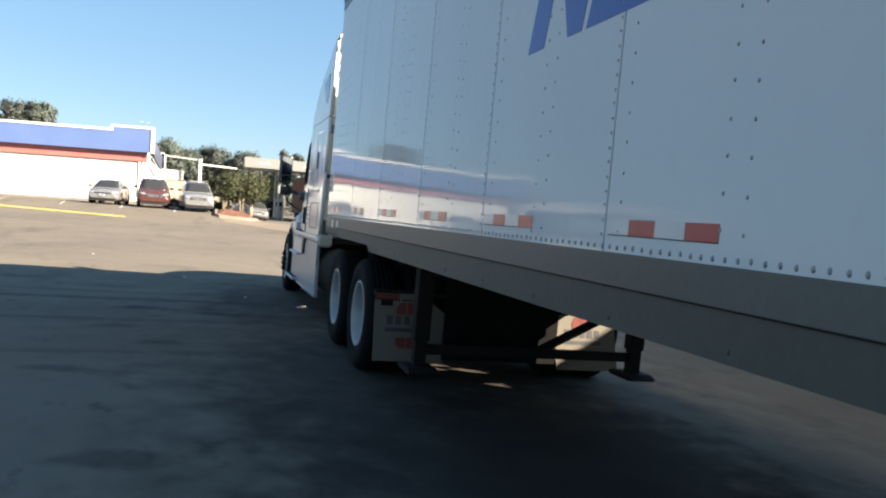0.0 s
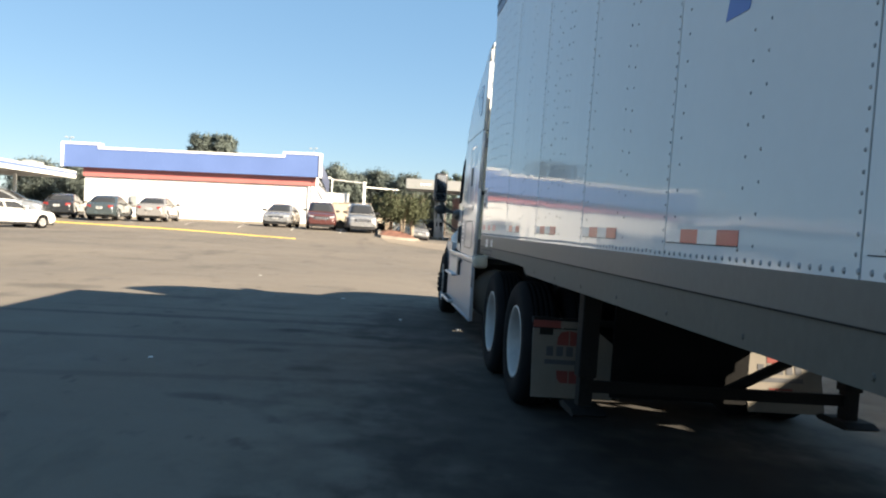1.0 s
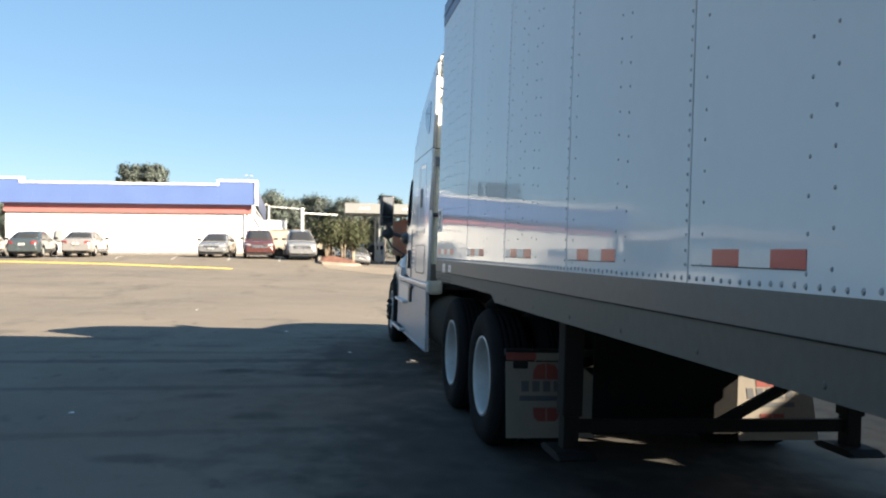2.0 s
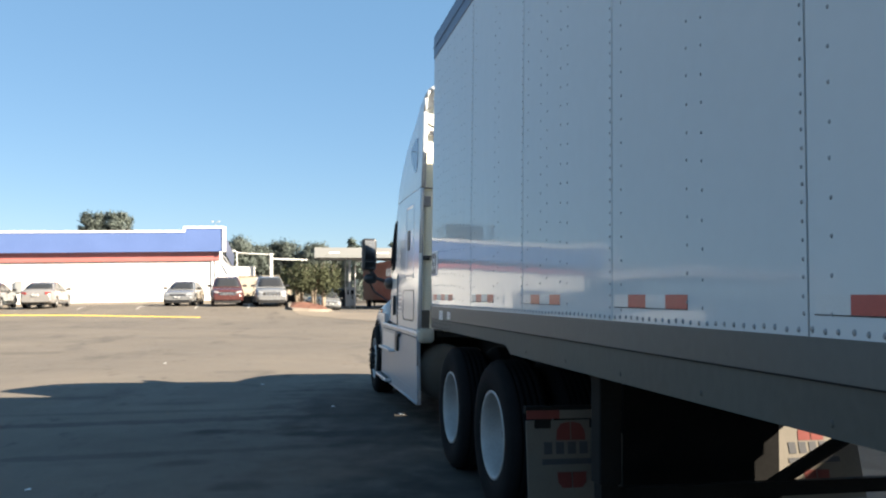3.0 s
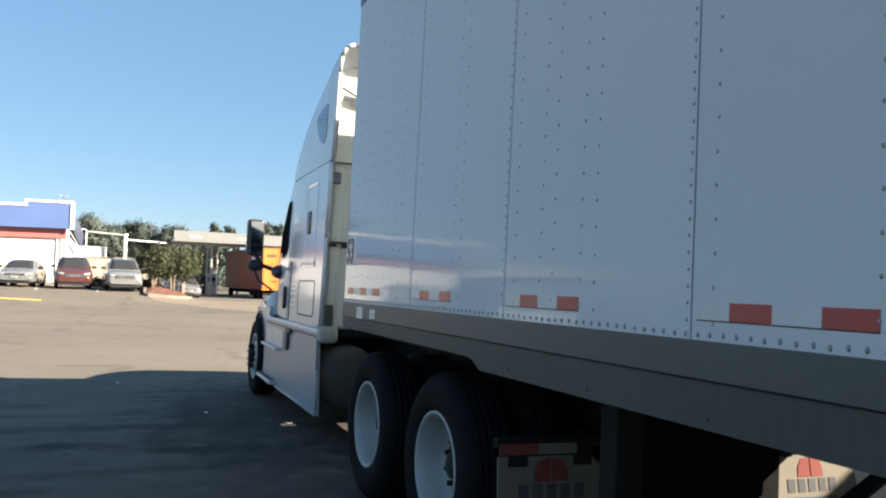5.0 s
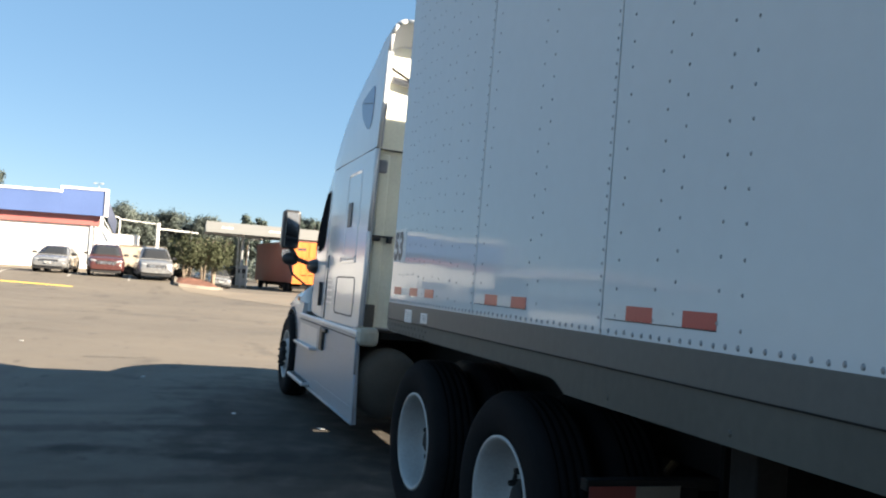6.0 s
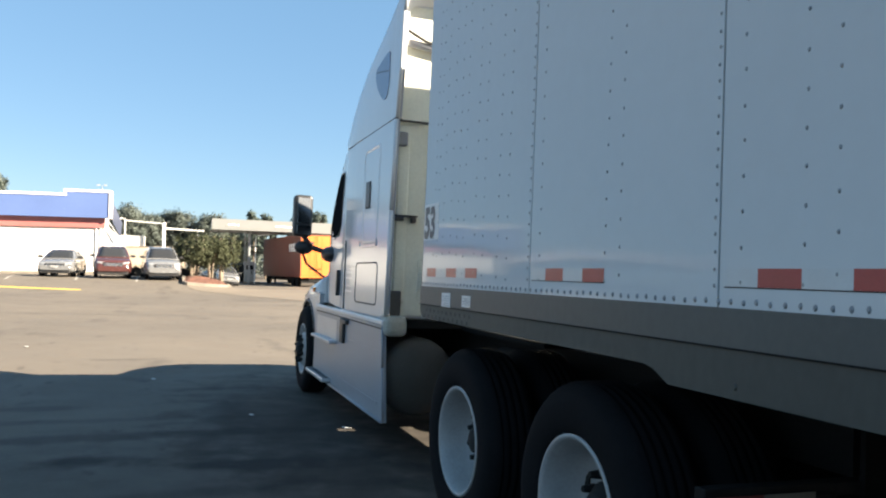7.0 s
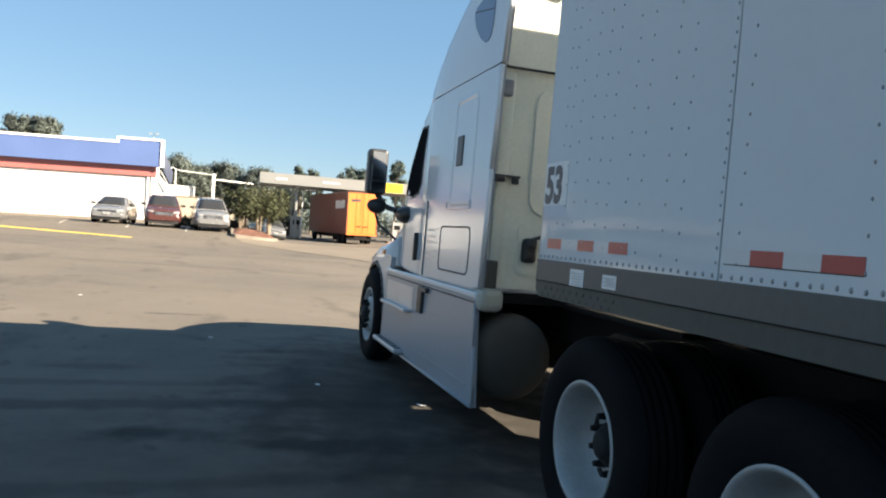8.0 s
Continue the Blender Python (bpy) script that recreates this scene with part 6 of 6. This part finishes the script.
def tree(x, y, height, spread, seed, material, label, clear=0.35, stems=1, per=70, leaf=0.3, clumps=26, name="tree", group="background trees", droop=0.0, full=1.0, bark=None):
    rnd = random.Random(seed)
    z = ground_z(x, y)
    t = thing(name, pose(x, y, z, 0, 0, 0), label, "tree", group)
    bm = bmesh.new()
    ends = []
    for k in range(stems):
        lean = Vector((rnd.uniform(-1, 1), rnd.uniform(-1, 1), 0)) * (0.16 * spread if stems > 1 else 0.03 * spread)
        foot = Vector((lean.x * 0.25, lean.y * 0.25, -0.1))
        mid = Vector((lean.x, lean.y, height * clear))
        r = height * (0.02 if stems > 1 else 0.026)
        tube(bm, foot, mid, r, r * 0.7, 8)
        for q in range(4):
            a = rnd.uniform(0, 2 * math.pi)
            end = mid + Vector((math.cos(a) * spread * 0.55, math.sin(a) * spread * 0.55, height * rnd.uniform(0.15, 0.5)))
            tube(bm, mid, end, r * 0.6, r * 0.2, 6)
            ends.append(end)
    part("trunk", bm, bark or BARK, t, smooth=True)
    cl = [(tuple(e), spread * rnd.uniform(0.22, 0.36)) for e in ends]
    while len(cl) < clumps:
        a, q = rnd.uniform(0, 2 * math.pi), rnd.uniform(0, 1) ** 0.6
        zz = rnd.uniform(clear, 0.93)
        env = math.sin(math.pi * min(1, max(0.05, (zz - clear * 0.75) / (1.06 - clear * 0.75)))) ** 0.6
        cl.append(((math.cos(a) * q * spread * env * 0.85, math.sin(a) * q * spread * env * 0.85, height * zz), spread * rnd.uniform(0.1, 0.26) * full))
    crown("crown", leaf_cloud(cl, per, leaf, seed + 7, droop), material, t)
    return t


# stands in for a low dark band of unknown kind; the hedge is made up
def low_hedge():
    t = thing("low_hedge", pose(46.5, 1.95, ground_z(46.5, 1.95) - 0.05), "low dark band behind the parking bays, built as a hedge", "hedge")
    part("trunk", boxed(-0.22, 0.22, -2.05, 2.15, -0.3, 0.58, bevel=0.06), HEDGE_CORE, t, "dark twiggy inside")
    rnd = random.Random(9)
    cl = [((rnd.uniform(-0.2, 0.2), -2.05 + 4.2 * k / 69, rnd.uniform(0.1, 0.6)), 0.17) for k in range(70)]
    crown("crown", leaf_cloud(cl, 60, 0.05, 19), LEAF_HEDGE, t)


low_hedge()


def pine(x, y, height, spread, seed):
    rnd = random.Random(seed)
    height += 0.8 if y < -12 else 0.5
    t = thing("pine_tree", pose(x, y, ground_z(x, y)), "tall thin pine beyond the station", "tree", "background trees")
    part("trunk", tube(bmesh.new(), (0, 0, -0.1), (0, 0, height * 0.93), height * 0.014, height * 0.004, 8), BARK, t)
    cl = []
    for k in range(34):
        zz = 0.4 + 0.6 * k / 34
        a = rnd.uniform(0, 2 * math.pi)
        q = spread * (1.1 - zz) * rnd.uniform(0.7, 1.9) + 0.25
        cl.append(((math.cos(a) * q, math.sin(a) * q, height * zz), spread * rnd.uniform(0.26, 0.44)))
    crown("crown", leaf_cloud(cl, 150, 0.17, seed + 3), LEAF_PINE, t)


for i, (x, y, h, s, n) in enumerate(((41.0, 0.35, 2.45, 1.3, 5), (42.4, -0.7, 2.9, 1.6, 6), (44.4, 0.1, 3.0, 1.5, 5), (45.8, -1.5, 3.2, 1.6, 6))):
    tree(x, y, h, s, 40 + i, LEAF_NEAR, "small many-stemmed tree on the mulch island", 0.5, n, 64, 0.075, 60, "island_tree", "island trees", 1.6, 1.0, PALE_BARK)
for i, (x, y, h, s) in enumerate(((95, 24.0, 10.6, 2.0), (95.5, 21.3, 10.9, 2.1), (93, 6.6, 7.0, 2.6), (95, 4.4, 6.2, 2.2), (97, 0.8, 7.0, 2.6), (95, -2.9, 7.4, 2.5), (98, 9.5, 6.0, 2.8),
                                  (100, -6.2, 5.4, 2.6), (96, 12.2, 8.0, 3.0), (98, 2.6, 6.4, 2.8), (99, -4.8, 6.2, 2.8), (92, 38, 6, 3.5), (98, 46, 6, 4), (108, -36, 7, 4))):
    tree(x, y, h + 0.7, s, 60 + i, LEAF_OAK, "broad green tree behind the buildings", 0.5 if h > 10 else 0.2, 1, 210, 0.12, 170, "broadleaf_tree", full=1.25)
for i, (x, y, h, s) in enumerate(((95, -8.2, 7.9, 1.3), (96, -9.8, 7.6, 1.1), (95, -13.9, 7.7, 1.4), (96, -15.2, 7.9, 1.3), (95, -16.6, 7.6, 1.3), (95, -20.6, 9.2, 1.5), (96, -24, 8.4, 1.5))):
    pine(x, y, h, s, 80 + i)

rg = np.random.RandomState(11)
cl = [((rg.uniform(98, 125), rg.uniform(-75, 95), rg.uniform(0.8, 3.4)), rg.uniform(1.0, 2.2)) for _ in range(330)]
crown("far_woods", leaf_cloud(cl, 120, 0.26, 12), LEAF_WOODS, None, "low dark green woods along the far edge", "stuff")
